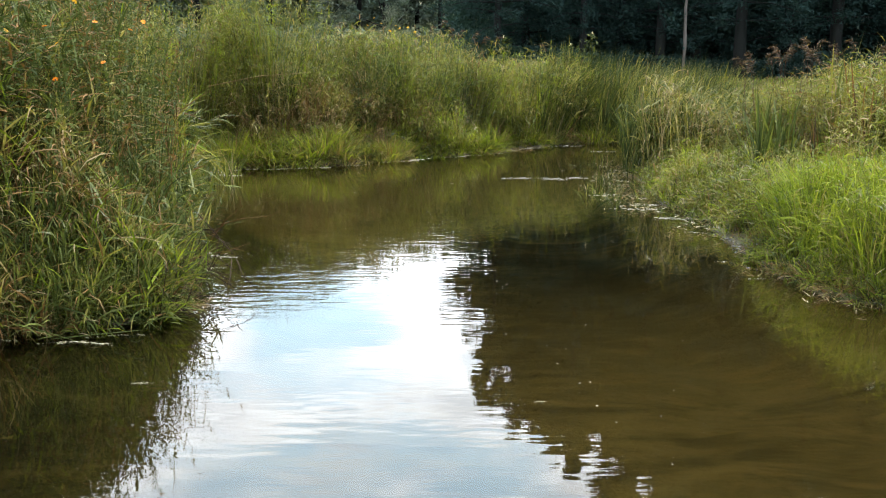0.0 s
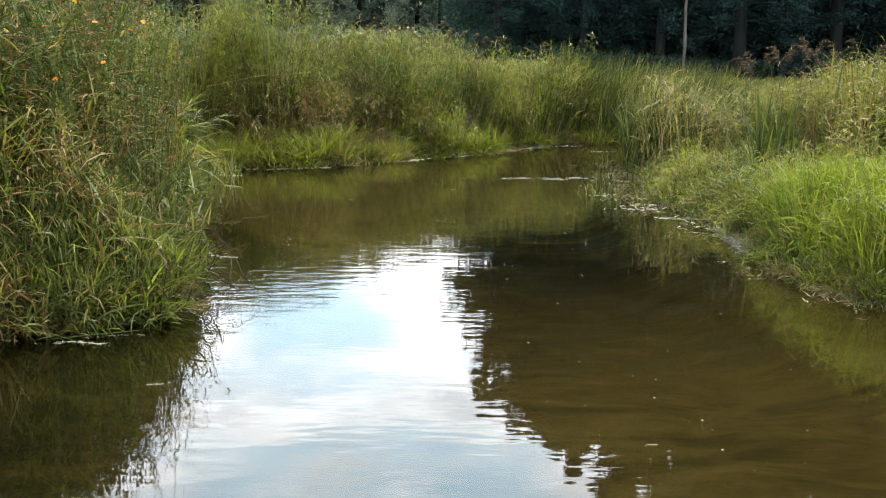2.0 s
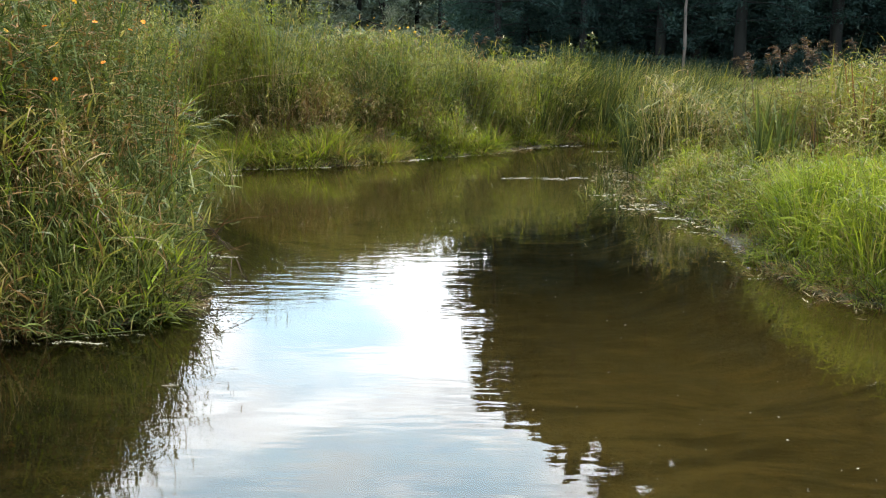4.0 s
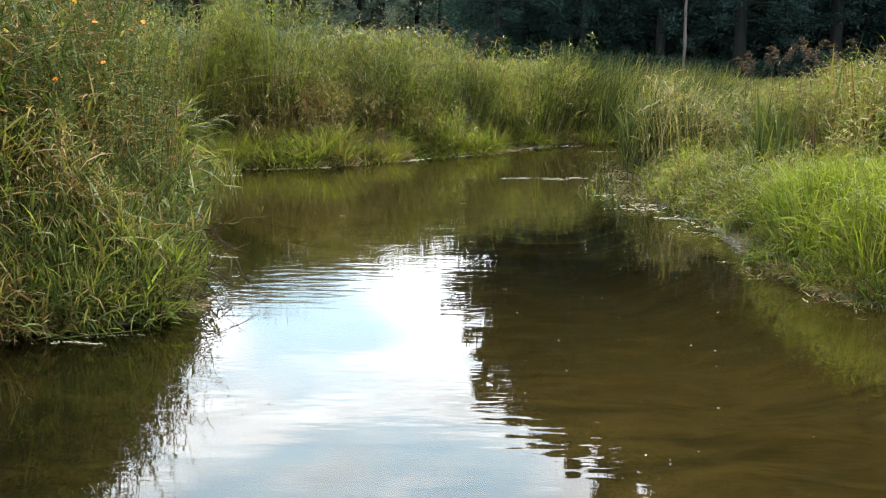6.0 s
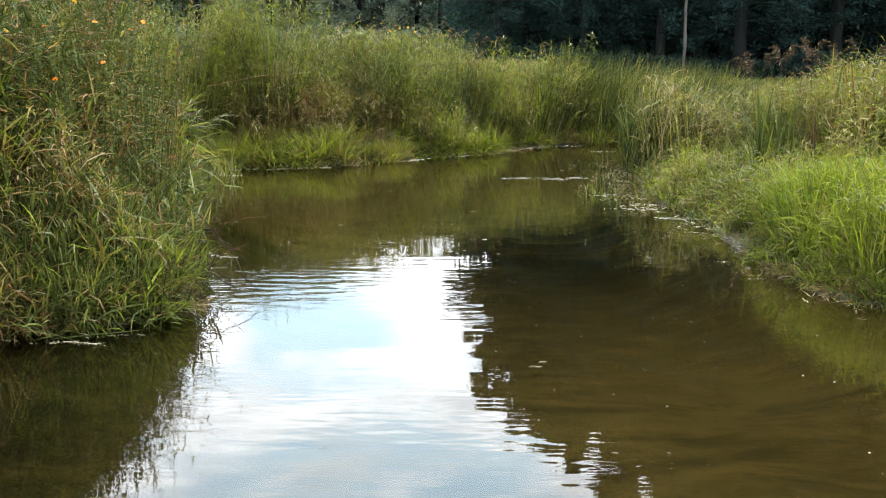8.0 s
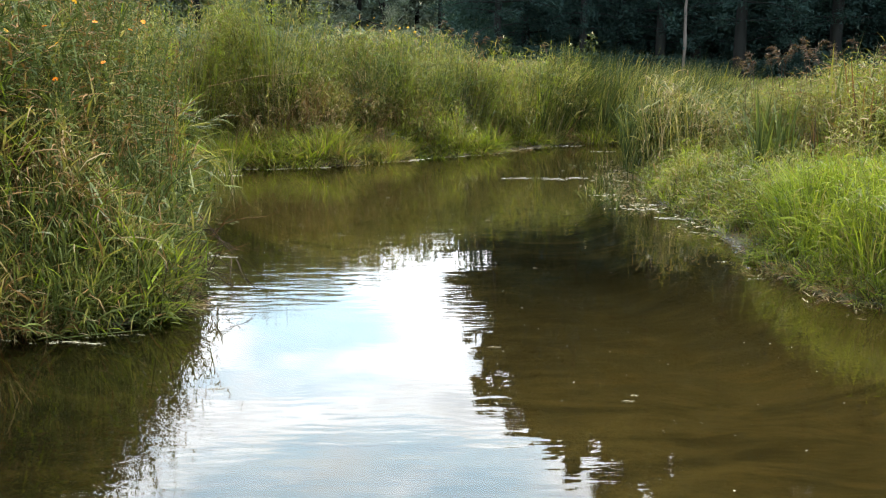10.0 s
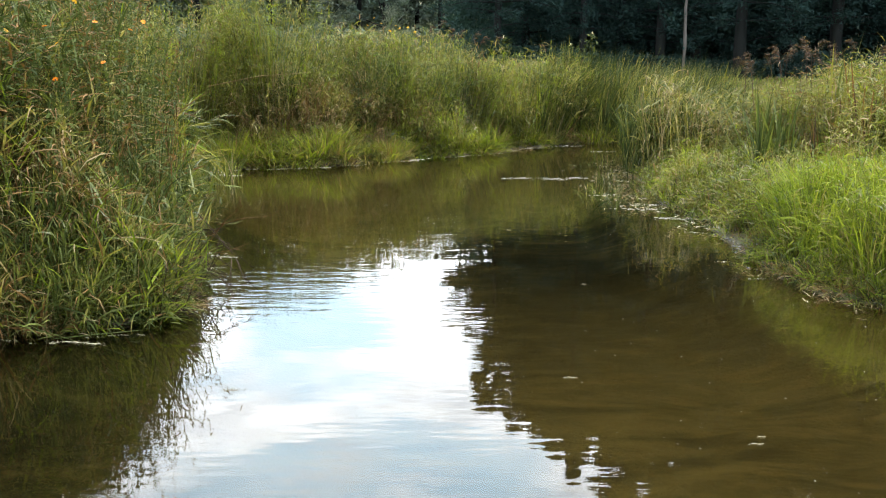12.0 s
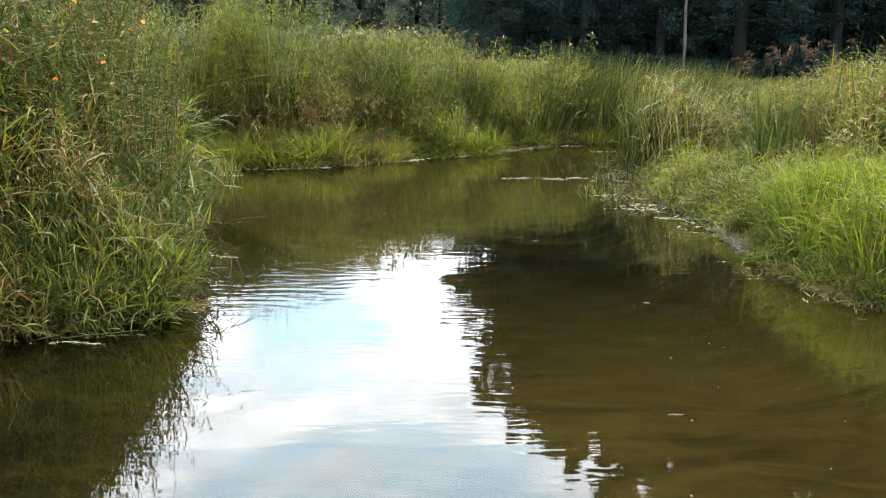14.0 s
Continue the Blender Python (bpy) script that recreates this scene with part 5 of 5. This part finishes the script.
def weeds():
    broad_weed(-0.62, 12.95, 1, 12, 0.16, [HAZE_LEAF, FORB], "pale broad-leaved weed at the foot of the far bank")
    broad_weed(-0.85, 13.0, 2, 12, 0.14, [HAZE_LEAF, FORB], "pale broad-leaved weed at the foot of the far bank")
    broad_weed(-1.5, 12.25, 3, 9, 0.11, [HAZE_LEAF, FORB], "pale broad-leaved weed at the foot of the far bank")
    broad_weed(-1.76, 6.5, 4, 7, 0.08, [RUST, SEED], "reddish withered weed at the water's edge")
    broad_weed(-1.86, 7.0, 5, 14, 0.10, [HAZE_LEAF, FORB], "pale broad-leaved weed at the water's edge")
    broad_weed(-1.76, 6.2, 6, 14, 0.09, [LIME, FORB], "fresh green weed at the water's edge")


def dead_snag():
    x, y = 9.16, 37.0
    z = float(land(x, y)) - 0.1
    tree = holder("dead_tree", "bare grey trunk of a dead tree before the wood", "dead tree", "", pose(x, y, z))
    bm = bmesh.new()
    tube(bm, [(0, 0, 0), (0.05, 0, 1.4), (0.02, 0.05, 2.8), (0.08, 0.05, 4.0), (0.1, 0, 4.6)], [0.075, 0.068, 0.06, 0.05, 0.02], 9)
    trunk = part("trunk", bm, GREY_WOOD, tree)
    r = random.Random(9)
    for k in range(3):
        bm = bmesh.new()
        a, h = r.uniform(0, math.tau), r.uniform(3.4, 4.4)
        ln = r.uniform(0.3, 1.1)
        tube(bm, [(0.05, 0.02, h), (math.sin(a) * ln * 0.6, math.cos(a) * ln * 0.6, h + 0.1), (math.sin(a) * ln, math.cos(a) * ln, h - 0.05)], [0.03, 0.018, 0.006], 5)
        part("branch", bm, GREY_WOOD, trunk)


def twig(points, radius, forks, seed, mat=None, label="bare dark twig reaching out over the water"):
    """A branching twig; its points are in the world, the first at its foot."""
    r = random.Random(seed)
    foot = Vector(points[0])
    plant = holder("bare_twig", label, "twig", "twigs over the water", Matrix.Translation(foot))
    pts = [Vector(p) - foot for p in points]
    bm = bmesh.new()
    tube(bm, pts, [radius * (1 - 0.7 * k / (len(pts) - 1)) for k in range(len(pts))], 5)
    stem = part("stem", bm, mat or TWIG, plant)
    for _ in range(forks):
        k = r.randrange(max(1, len(pts) // 2), len(pts))
        p = pts[k - 1].lerp(pts[k], r.random())
        way = (pts[k] - pts[k - 1]).normalized() + Vector((r.gauss(0, 0.5), r.gauss(0, 0.5), r.gauss(0.0, 0.5)))
        ln = r.uniform(0.06, 0.17)
        q = p + way.normalized() * ln
        bm = bmesh.new()
        tube(bm, [p, (p + q) / 2 + Vector((0, 0, r.gauss(0, 0.01))), q], [radius * 0.5, radius * 0.4, radius * 0.25], 4)
        part("shoot", bm, mat or TWIG, stem)
    return plant


def twigs():
    # long stems with small buds, standing out from the herbs
    twig([(-1.72, 6.9, 0.12), (-1.6, 6.85, 0.22), (-1.45, 6.8, 0.27), (-1.27, 6.75, 0.29)], 0.005, 4, 1, RUST, "thin leaning stem with buds over the water")
    twig([(-1.7, 6.8, 0.10), (-1.58, 6.8, 0.26), (-1.44, 6.75, 0.37)], 0.004, 4, 2, RUST, "thin leaning stem with buds over the water")
    twig([(-1.68, 6.5, 0.06), (-1.5, 6.45, 0.10), (-1.32, 6.4, 0.17)], 0.004, 3, 3, RUST, "thin leaning stem with buds over the water")
    twig([(-1.66, 6.35, 0.38), (-1.52, 6.25, 0.26), (-1.38, 6.15, 0.13), (-1.27, 6.05, -0.02)], 0.0035, 5, 4, TWIG, "broken dark stem dipping into the water")
    twig([(-1.36, 6.1, 0.12), (-1.30, 6.0, 0.03), (-1.22, 5.95, -0.03)], 0.0035, 4, 5)
    twig([(-1.38, 6.05, 0.14), (-1.36, 5.9, 0.05), (-1.37, 5.75, -0.03)], 0.004, 4, 6)
    r = random.Random(31)
    for k in range(15):
        x, y = -1.60 + r.gauss(0, 0.05), r.uniform(5.05, 6.1)
        h, out = r.uniform(0.10, 0.38), r.uniform(0.14, 0.42)
        twig([(x, y, 0.0), (x + out * 0.35, y - 0.05, h), (x + out, y - r.uniform(0.05, 0.2), h * r.uniform(0.1, 0.8))], r.uniform(0.003, 0.005), r.randrange(4, 8), 60 + k)
    twig([(-2.02, 4.72, 0.01), (-1.82, 4.76, 0.02), (-1.6, 4.86, 0.015)], 0.004, 0, 91, GREEN, "fallen green blade lying on the water")
    twig([(-2.35, 4.8, 0.16), (-2.1, 4.72, 0.06), (-1.9, 4.7, 0.005)], 0.004, 0, 92, GREEN, "fallen green blade dipping into the water")
    # a stem lying over the crest of the far bank
    twig([(-2.9, 11.9, 1.0), (-2.3, 12.1, 1.12), (-1.7, 12.2, 1.16)], 0.006, 2, 90, STRAW, "pale fallen stem lying across the bank grass")


# ---- foam and litter on the water ----
def foam_raft(x, y, length, width, turn, count, seed, mat=FOAM, label="broken strip of pale foam on the water"):
    r = random.Random(seed)
    bm = bmesh.new()
    for _ in range(count * 2):
        f = r.uniform(-0.5, 0.5)
        s = width * r.uniform(0.02, 0.05 + 0.12 * r.random() ** 3) * (1 - 1.2 * abs(f) ** 2)
        m = pose(f * length + r.gauss(0, 0.02), r.gauss(0, width * 0.36) + 0.3 * width * math.sin(f * 7 + seed), 0.001, 0, 0, r.uniform(-30, 30)) @ Matrix.Diagonal((s * r.uniform(0.8, 3.0 + 8.0 * r.random() ** 2), s, s * 0.10 + 0.001, 1))
        bmesh.ops.create_icosphere(bm, subdivisions=1, radius=1, matrix=m)
    for f in bm.faces:
        f.smooth = True
    me = bpy.data.meshes.new("foam_raft")
    bm.to_mesh(me)
    bm.free()
    me.materials.append(mat)
    ob = new("foam_raft", me)
    ob.matrix_world = pose(x, y, 0.001, 0, 0, turn)
    return tagged(ob, label, "foam", "foam strips on the water", "stuff")


def rafts():
    foam_raft(1.02, 10.86, 0.66, 0.085, -3, 26, 1)
    foam_raft(1.53, 10.86, 0.24, 0.07, 2, 20, 2)
    foam_raft(1.28, 10.74, 0.3, 0.05, 0, 18, 3)
    foam_raft(-0.62, 12.48, 0.75, 0.12, 22, 38, 4, FOAM, "pale foam washed against the far bank")
    foam_raft(-1.9, 11.72, 0.9, 0.09, 4, 26, 5, SCUM, "drift litter washed against the far bank")
    foam_raft(0.55, 13.25, 0.6, 0.07, 28, 30, 6, SCUM, "drift litter washed against the far bank")
    # pale flakes for litter and foam, and for bright glints on the waterline
    for k, (x, y, ln, w, turn, mat) in enumerate([(-2.4, 11.66, 0.5, 0.09, 4, FOAM), (-2.0, 11.72, 0.35, 0.08, 6, SCUM), (-1.6, 11.86, 0.5, 0.09, 14, FOAM), (-1.15, 12.06, 0.4, 0.08, 28, SCUM),
                                                  (-0.3, 12.74, 0.4, 0.08, 35, FOAM), (0.2, 13.02, 0.5, 0.07, 30, FOAM), (0.75, 13.4, 0.3, 0.08, 40, FOAM), (1.05, 13.8, 0.3, 0.09, 50, FOAM), (-2.75, 11.35, 0.4, 0.14, 0, FOAM)]):
        foam_raft(x, y, ln, w, turn, 15, 50 + k, mat, "pale litter, foam and painted glints along the far bank's foot")
    foam_raft(1.3, 14.1, 0.35, 0.09, 20, 26, 7)
    foam_raft(1.85, 14.4, 0.5, 0.08, 12, 30, 8)
    foam_raft(2.3, 13.65, 0.4, 0.06, 4, 20, 9)
    foam_raft(-2.55, 11.1, 0.35, 0.10, -10, 30, 10)
    foam_raft(-1.62, 6.75, 0.28, 0.07, -30, 26, 11)
    foam_raft(-1.60, 6.35, 0.2, 0.06, 10, 20, 12)
    # foam and pale debris here also stand in for glints by the low bank
    foam_raft(1.95, 8.98, 0.30, 0.05, 8, 24, 13)
    foam_raft(1.75, 9.6, 0.5, 0.05, 3, 30, 14)
    foam_raft(1.78, 8.75, 0.4, 0.05, -6, 26, 15)
    foam_raft(2.02, 8.25, 0.35, 0.06, -12, 30, 16)
    foam_raft(2.12, 7.6, 0.2, 0.03, -20, 14, 17)
    foam_raft(1.98, 6.55, 0.10, 0.02, 0, 8, 18)
    foam_raft(2.08, 6.05, 0.12, 0.02, 5, 9, 19)
    foam_raft(-1.72, 4.80, 0.3, 0.02, 10, 22, 20, SCUM, "thin litter line under the overhanging grass")
    foam_raft(-2.28, 4.72, 0.16, 0.025, 0, 16, 21, SCUM, "thin litter line under the overhanging grass")


def litter():
    """Broken reed ends and straw lying along the edges."""
    g = Growth([STRAW, RUST, YELLOW])
    for n, m, x0, x1, y0, y1, lo, hi in ((700, 110, 1.3, 3.2, 7.2, 13.5, -0.45, 0.10), (260, 60, 1.8, 3.2, 4.6, 7.4, -0.06, 0.1), (900, 80, -3.2, 2.5, 10.8, 15, -0.10, 0.2), (350, 40, -3.0, -1.2, 4.4, 10, -0.10, 0.05)):
        t = Tufts(n, m, x0, x1, y0, y1, lo, hi, lambda x, y: y > 0, 0.12, -0.6)
        t.base[:, 2] = np.maximum(t.base[:, 2], 0.0) + 0.012
        g.add(pick(t.n, [0.6, 0.2, 0.2]), t.base, rng.uniform(0, 6.28, t.n), rng.normal(0.12, 0.22, t.n), rng.uniform(0, 0.4, t.n), rng.uniform(0.03, 0.12, t.n), rng.uniform(0.004, 0.009, t.n), n=3)
    return g.thing("shore_litter", "pale broken reeds and straw along the water's edge", "litter")


def floating_plants():
    """Small pale pads and broken stems lying on the water of the shallows."""
    g = Growth([FORB, SCUM, STRAW, TWIG])
    r = np.random.default_rng(90)
    n = 900
    y = r.uniform(7.4, 12.6, n)
    edge = np.interp(y, [7.0, 7.8, 8.62, 9.45, 10.2, 11.5, 12.7], [2.24, 2.25, 2.18, 2.08, 2.18, 2.35, 2.7])
    x = edge - np.abs(r.normal(0, 0.30, n)) * np.interp(y, [7.4, 8.8, 12], [0.35, 1.0, 1.1]) + 0.05
    ok = wobble(x * 2.2, y * 1.4, 2.0, 0.7) > -0.05
    x, y = x[ok], y[ok]
    n = len(x)
    base = np.stack([x, y, np.maximum(land(x, y), 0.0) + 0.006], 1)
    g.add(pick(n, [0.40, 0.34, 0.12, 0.14]), base, r.uniform(0, 6.28, n), r.normal(0.06, 0.12, n), r.uniform(0, 0.3, n), r.uniform(0.02, 0.11, n), r.uniform(0.006, 0.020, n), n=3)
    # bent stalks breaking the surface
    n = 150
    k = r.integers(0, len(x), n)
    base = np.stack([x[k], y[k], np.full(n, -0.02)], 1)
    g.add(pick(n, [0.5, 0.05, 0.15, 0.3]), base, r.uniform(0, 6.28, n), r.normal(1.0, 0.4, n), r.uniform(0.2, 2.4, n), r.uniform(0.06, 0.2, n), r.uniform(0.004, 0.008, n), n=4)
    return g.thing("floating_plants", "broken stems and small pads floating in the shallows", "water plants")


def mud_clods():
    """Wet clods and crumbs on the bare mud of the low bank."""
    r = np.random.default_rng(77)
    n = 2600
    x, y = r.uniform(1.95, 3.0, n * 6), r.uniform(4.6, 9.4, n * 6)
    d = from_edge(x, y)
    ok = (d > -0.06) & (d < 0.26)
    x, y, d = x[ok][:n], y[ok][:n], d[ok][:n]
    z = np.maximum(land(x, y, d), -0.006)
    ok = (np.abs(y - 7.4) < 0.5) | (r.random(len(x)) < 0.3)
    x, y, z = x[ok], y[ok], z[ok]
    s = 0.004 + 0.016 * r.random(len(x)) ** 3
    v, f = [], []
    unit = np.array([(1, 0, 0), (0.3, 0.95, 0), (-0.8, 0.58, 0), (-0.8, -0.58, 0), (0.3, -0.95, 0), (0.35, 0.3, 0.5), (-0.35, 0.2, 0.55), (0.0, -0.4, 0.5)])
    faces = np.array([(0, 1, 5), (1, 2, 6), (1, 6, 5), (2, 3, 6), (3, 4, 7), (3, 7, 6), (4, 0, 7), (0, 5, 7), (5, 6, 7)])
    for k in range(len(x)):
        a = r.uniform(0, 6.28)
        m = np.array([(math.cos(a), -math.sin(a), 0), (math.sin(a), math.cos(a), 0), (0, 0, 1)])
        v.append((unit * (1 + r.uniform(-0.3, 0.3, (8, 3)))) @ m.T * s[k] * np.array([r.uniform(0.8, 1.8), 1, 1]) + np.array([x[k], y[k], z[k]]))
        f.append(faces + 8 * k)
    ob = new("mud_clods", build_mesh("mud_clods", np.concatenate(v), np.concatenate(f), [MUD], smooth=True))
    return tagged(ob, "wet dark mud clods on the low bank's edge", "mud", kind="stuff")


mud_clods()
cattails(), seed_stalks(), flowers(), thistle(2.32, 15.2, 1.66, 1), thistle(2.0, 15.3, 1.48, 2), thistle(0.95, 15.4, 1.6, 3)
weeds(), dead_snag(), twigs(), rafts(), litter(), floating_plants()


# ---- what drifts on the water ----
def flow(x, y):
    """The stream's speed in metres a second."""
    slow = float(ease((x + 1.75) / 0.7)) if y < 7 else 1.0
    return max(0.258 + 0.039 * x - 0.0253 * y, 0.0) * slow, -0.225 * (0.12 + 0.88 * slow)


def drift(x, y, t0):
    """A path through (x, y) at t0 seconds, every second from 0 to 14."""
    rows = {}
    for sign in (-1, 1):
        px, py, t = x, y, t0
        rows[round(t, 2)] = (px, py)
        while 0 < t < 14 or (t in (0, 14) and (t == 0) == (sign > 0)):
            end = math.floor(t + 1e-6) + 1 if sign > 0 else math.ceil(t - 1e-6) - 1
            span = (end - t) / 5
            for _ in range(5):
                vx, vy = flow(px, py)
                px, py = px + vx * span, py + vy * span
            t = end
            rows[t] = (px, py)
    return [(t, rows[t]) for t in sorted(rows)]


DRIFTING = []


def fleck_mesh(size, long, seed):
    r = random.Random(seed)
    bm = bmesh.new()
    bmesh.ops.create_icosphere(bm, subdivisions=2, radius=size)
    for v in bm.verts:
        k = 1 + 0.35 * noise.noise(v.co / size * 0.9 + Vector((seed * 3.1, 0, 0)))
        v.co = Vector((v.co.x * long * k, v.co.y * k, v.co.z * 0.12))
    me = bpy.data.meshes.new("fleck")
    bm.to_mesh(me)
    bm.free()
    me.materials.append(FOAM)
    return me


def make_flecks():
    r = random.Random(4)
    meshes = [fleck_mesh(s, k, i) for i, (s, k) in enumerate([(0.0015, 1.3), (0.0022, 1.6), (0.003, 1.3), (0.0014, 2.4), (0.0034, 1.7)])]
    seeds = [(0.88, 4.78, 11.5), (0.87, 4.84, 10.3), (0.49, 4.93, 10.3), (0.38, 4.43, 10.5), (0.78, 5.0, 0.0), (0.62, 4.58, 0.0), (0.62, 4.08, 0.0), (0.26, 4.26, 0.0), (0.12, 4.3, 0.0),
             (0.49, 4.88, 5.3), (0.29, 4.55, 5.3), (0.82, 3.5, 5.3), (-0.93, 7.24, 14.0), (-0.42, 4.75, 14.0)]
    while len(seeds) < 130:
        seeds.append((r.uniform(-1.3, 1.7) if r.random() < 0.35 else r.uniform(0.0, 1.7), r.uniform(2.9, 6.2) if r.random() < 0.8 else r.uniform(6, 12), r.uniform(0, 14)))
    for i, (x, y, t) in enumerate(seeds):
        ob = new("foam_fleck", meshes[i % 5] if i > 13 else meshes[1 + i % 2])
        tagged(ob, "small pale foam fleck drifting on the stream", "foam", "foam flecks on the water")
        DRIFTING.append((ob, drift(x, y, t), 0.002, r.uniform(0, 360), r.uniform(-2, 2)))


def straw_bit(length, x, y, t, turn, mat=SCUM):
    bm = bmesh.new()
    tube(bm, [(-length / 2, 0, 0), (-length / 6, 0.006, 0.001), (length / 5, -0.004, 0.001), (length / 2, 0.003, 0)], [0.0008, 0.0016, 0.0014, 0.0006], 5)
    me = bpy.data.meshes.new("straw")
    bm.to_mesh(me)
    bm.free()
    me.materials.append(mat)
    ob = new("floating_straw", me)
    tagged(ob, "short pale straw floating on the stream", "straw", "straws on the water")
    DRIFTING.append((ob, drift(x, y, t), 0.002, turn, 0.6))


def make_straws():
    for length, x, y, t, turn in [(0.10, 0.42, 4.38, 11.0, -4), (0.09, 0.36, 4.42, 7.5, -3), (0.06, -0.2, 5.5, 3.0, 10), (0.07, -0.9, 8.4, 6.0, 0), (0.08, 0.8, 3.4, 2.0, 12),
                                  (0.06, -0.55, 9.2, 11.0, 4), (0.05, 0.9, 5.9, 12.0, -12), (0.06, -0.6, 3.6, 7.0, 20), (0.07, 0.1, 10.2, 1.0, 3)]:
        straw_bit(length * 0.7, x, y, t, turn)


make_flecks(), make_straws()
mat_adrift = foam_raft(-1.87, 4.70, 0.34, 0.035, -4, 40, 33, SCUM, "thin pale strip of duckweed and foam adrift by the bank")

slow_bit = foam_raft(-1.36, 4.09, 0.06, 0.035, 5, 9, 41, SCUM, "small pale clot of litter drifting near the bank")


def motions():
    walk(water, [(0.0, pose(0, 18, 0)), (14.0, pose(2.0, 14.9, 0))])
    for plant, (x, y, z), k in SWAYING:
        walk(plant, [(s, pose(x, y, z, 0.35 * math.sin(s * 1.1 + k), 0.5 * math.sin(s * 1.7 + k * 2), 0)) for s in range(0, 15)])
    walk(mat_adrift, [(0.0, pose(-1.87, 4.68, 0.002, 0, 0, -4)), (3.0, pose(-1.89, 4.68, 0.002, 0, 0, -4)), (14.0, pose(-1.91, 4.68, 0.002, 0, 0, -4))])
    walk(slow_bit, [(0.0, pose(-1.36, 4.09, 0.002, 0, 0, 5)), (3.0, pose(-1.25, 4.07, 0.002, 0, 0, 7)), (14.0, pose(-0.86, 4.0, 0.002, 0, 0, 14))])
    for ob, rows, z, turn, spin in DRIFTING:
        walk(ob, [(t, pose(x, y, z, 0, 0, turn + spin * t)) for t, (x, y) in rows])


motions()
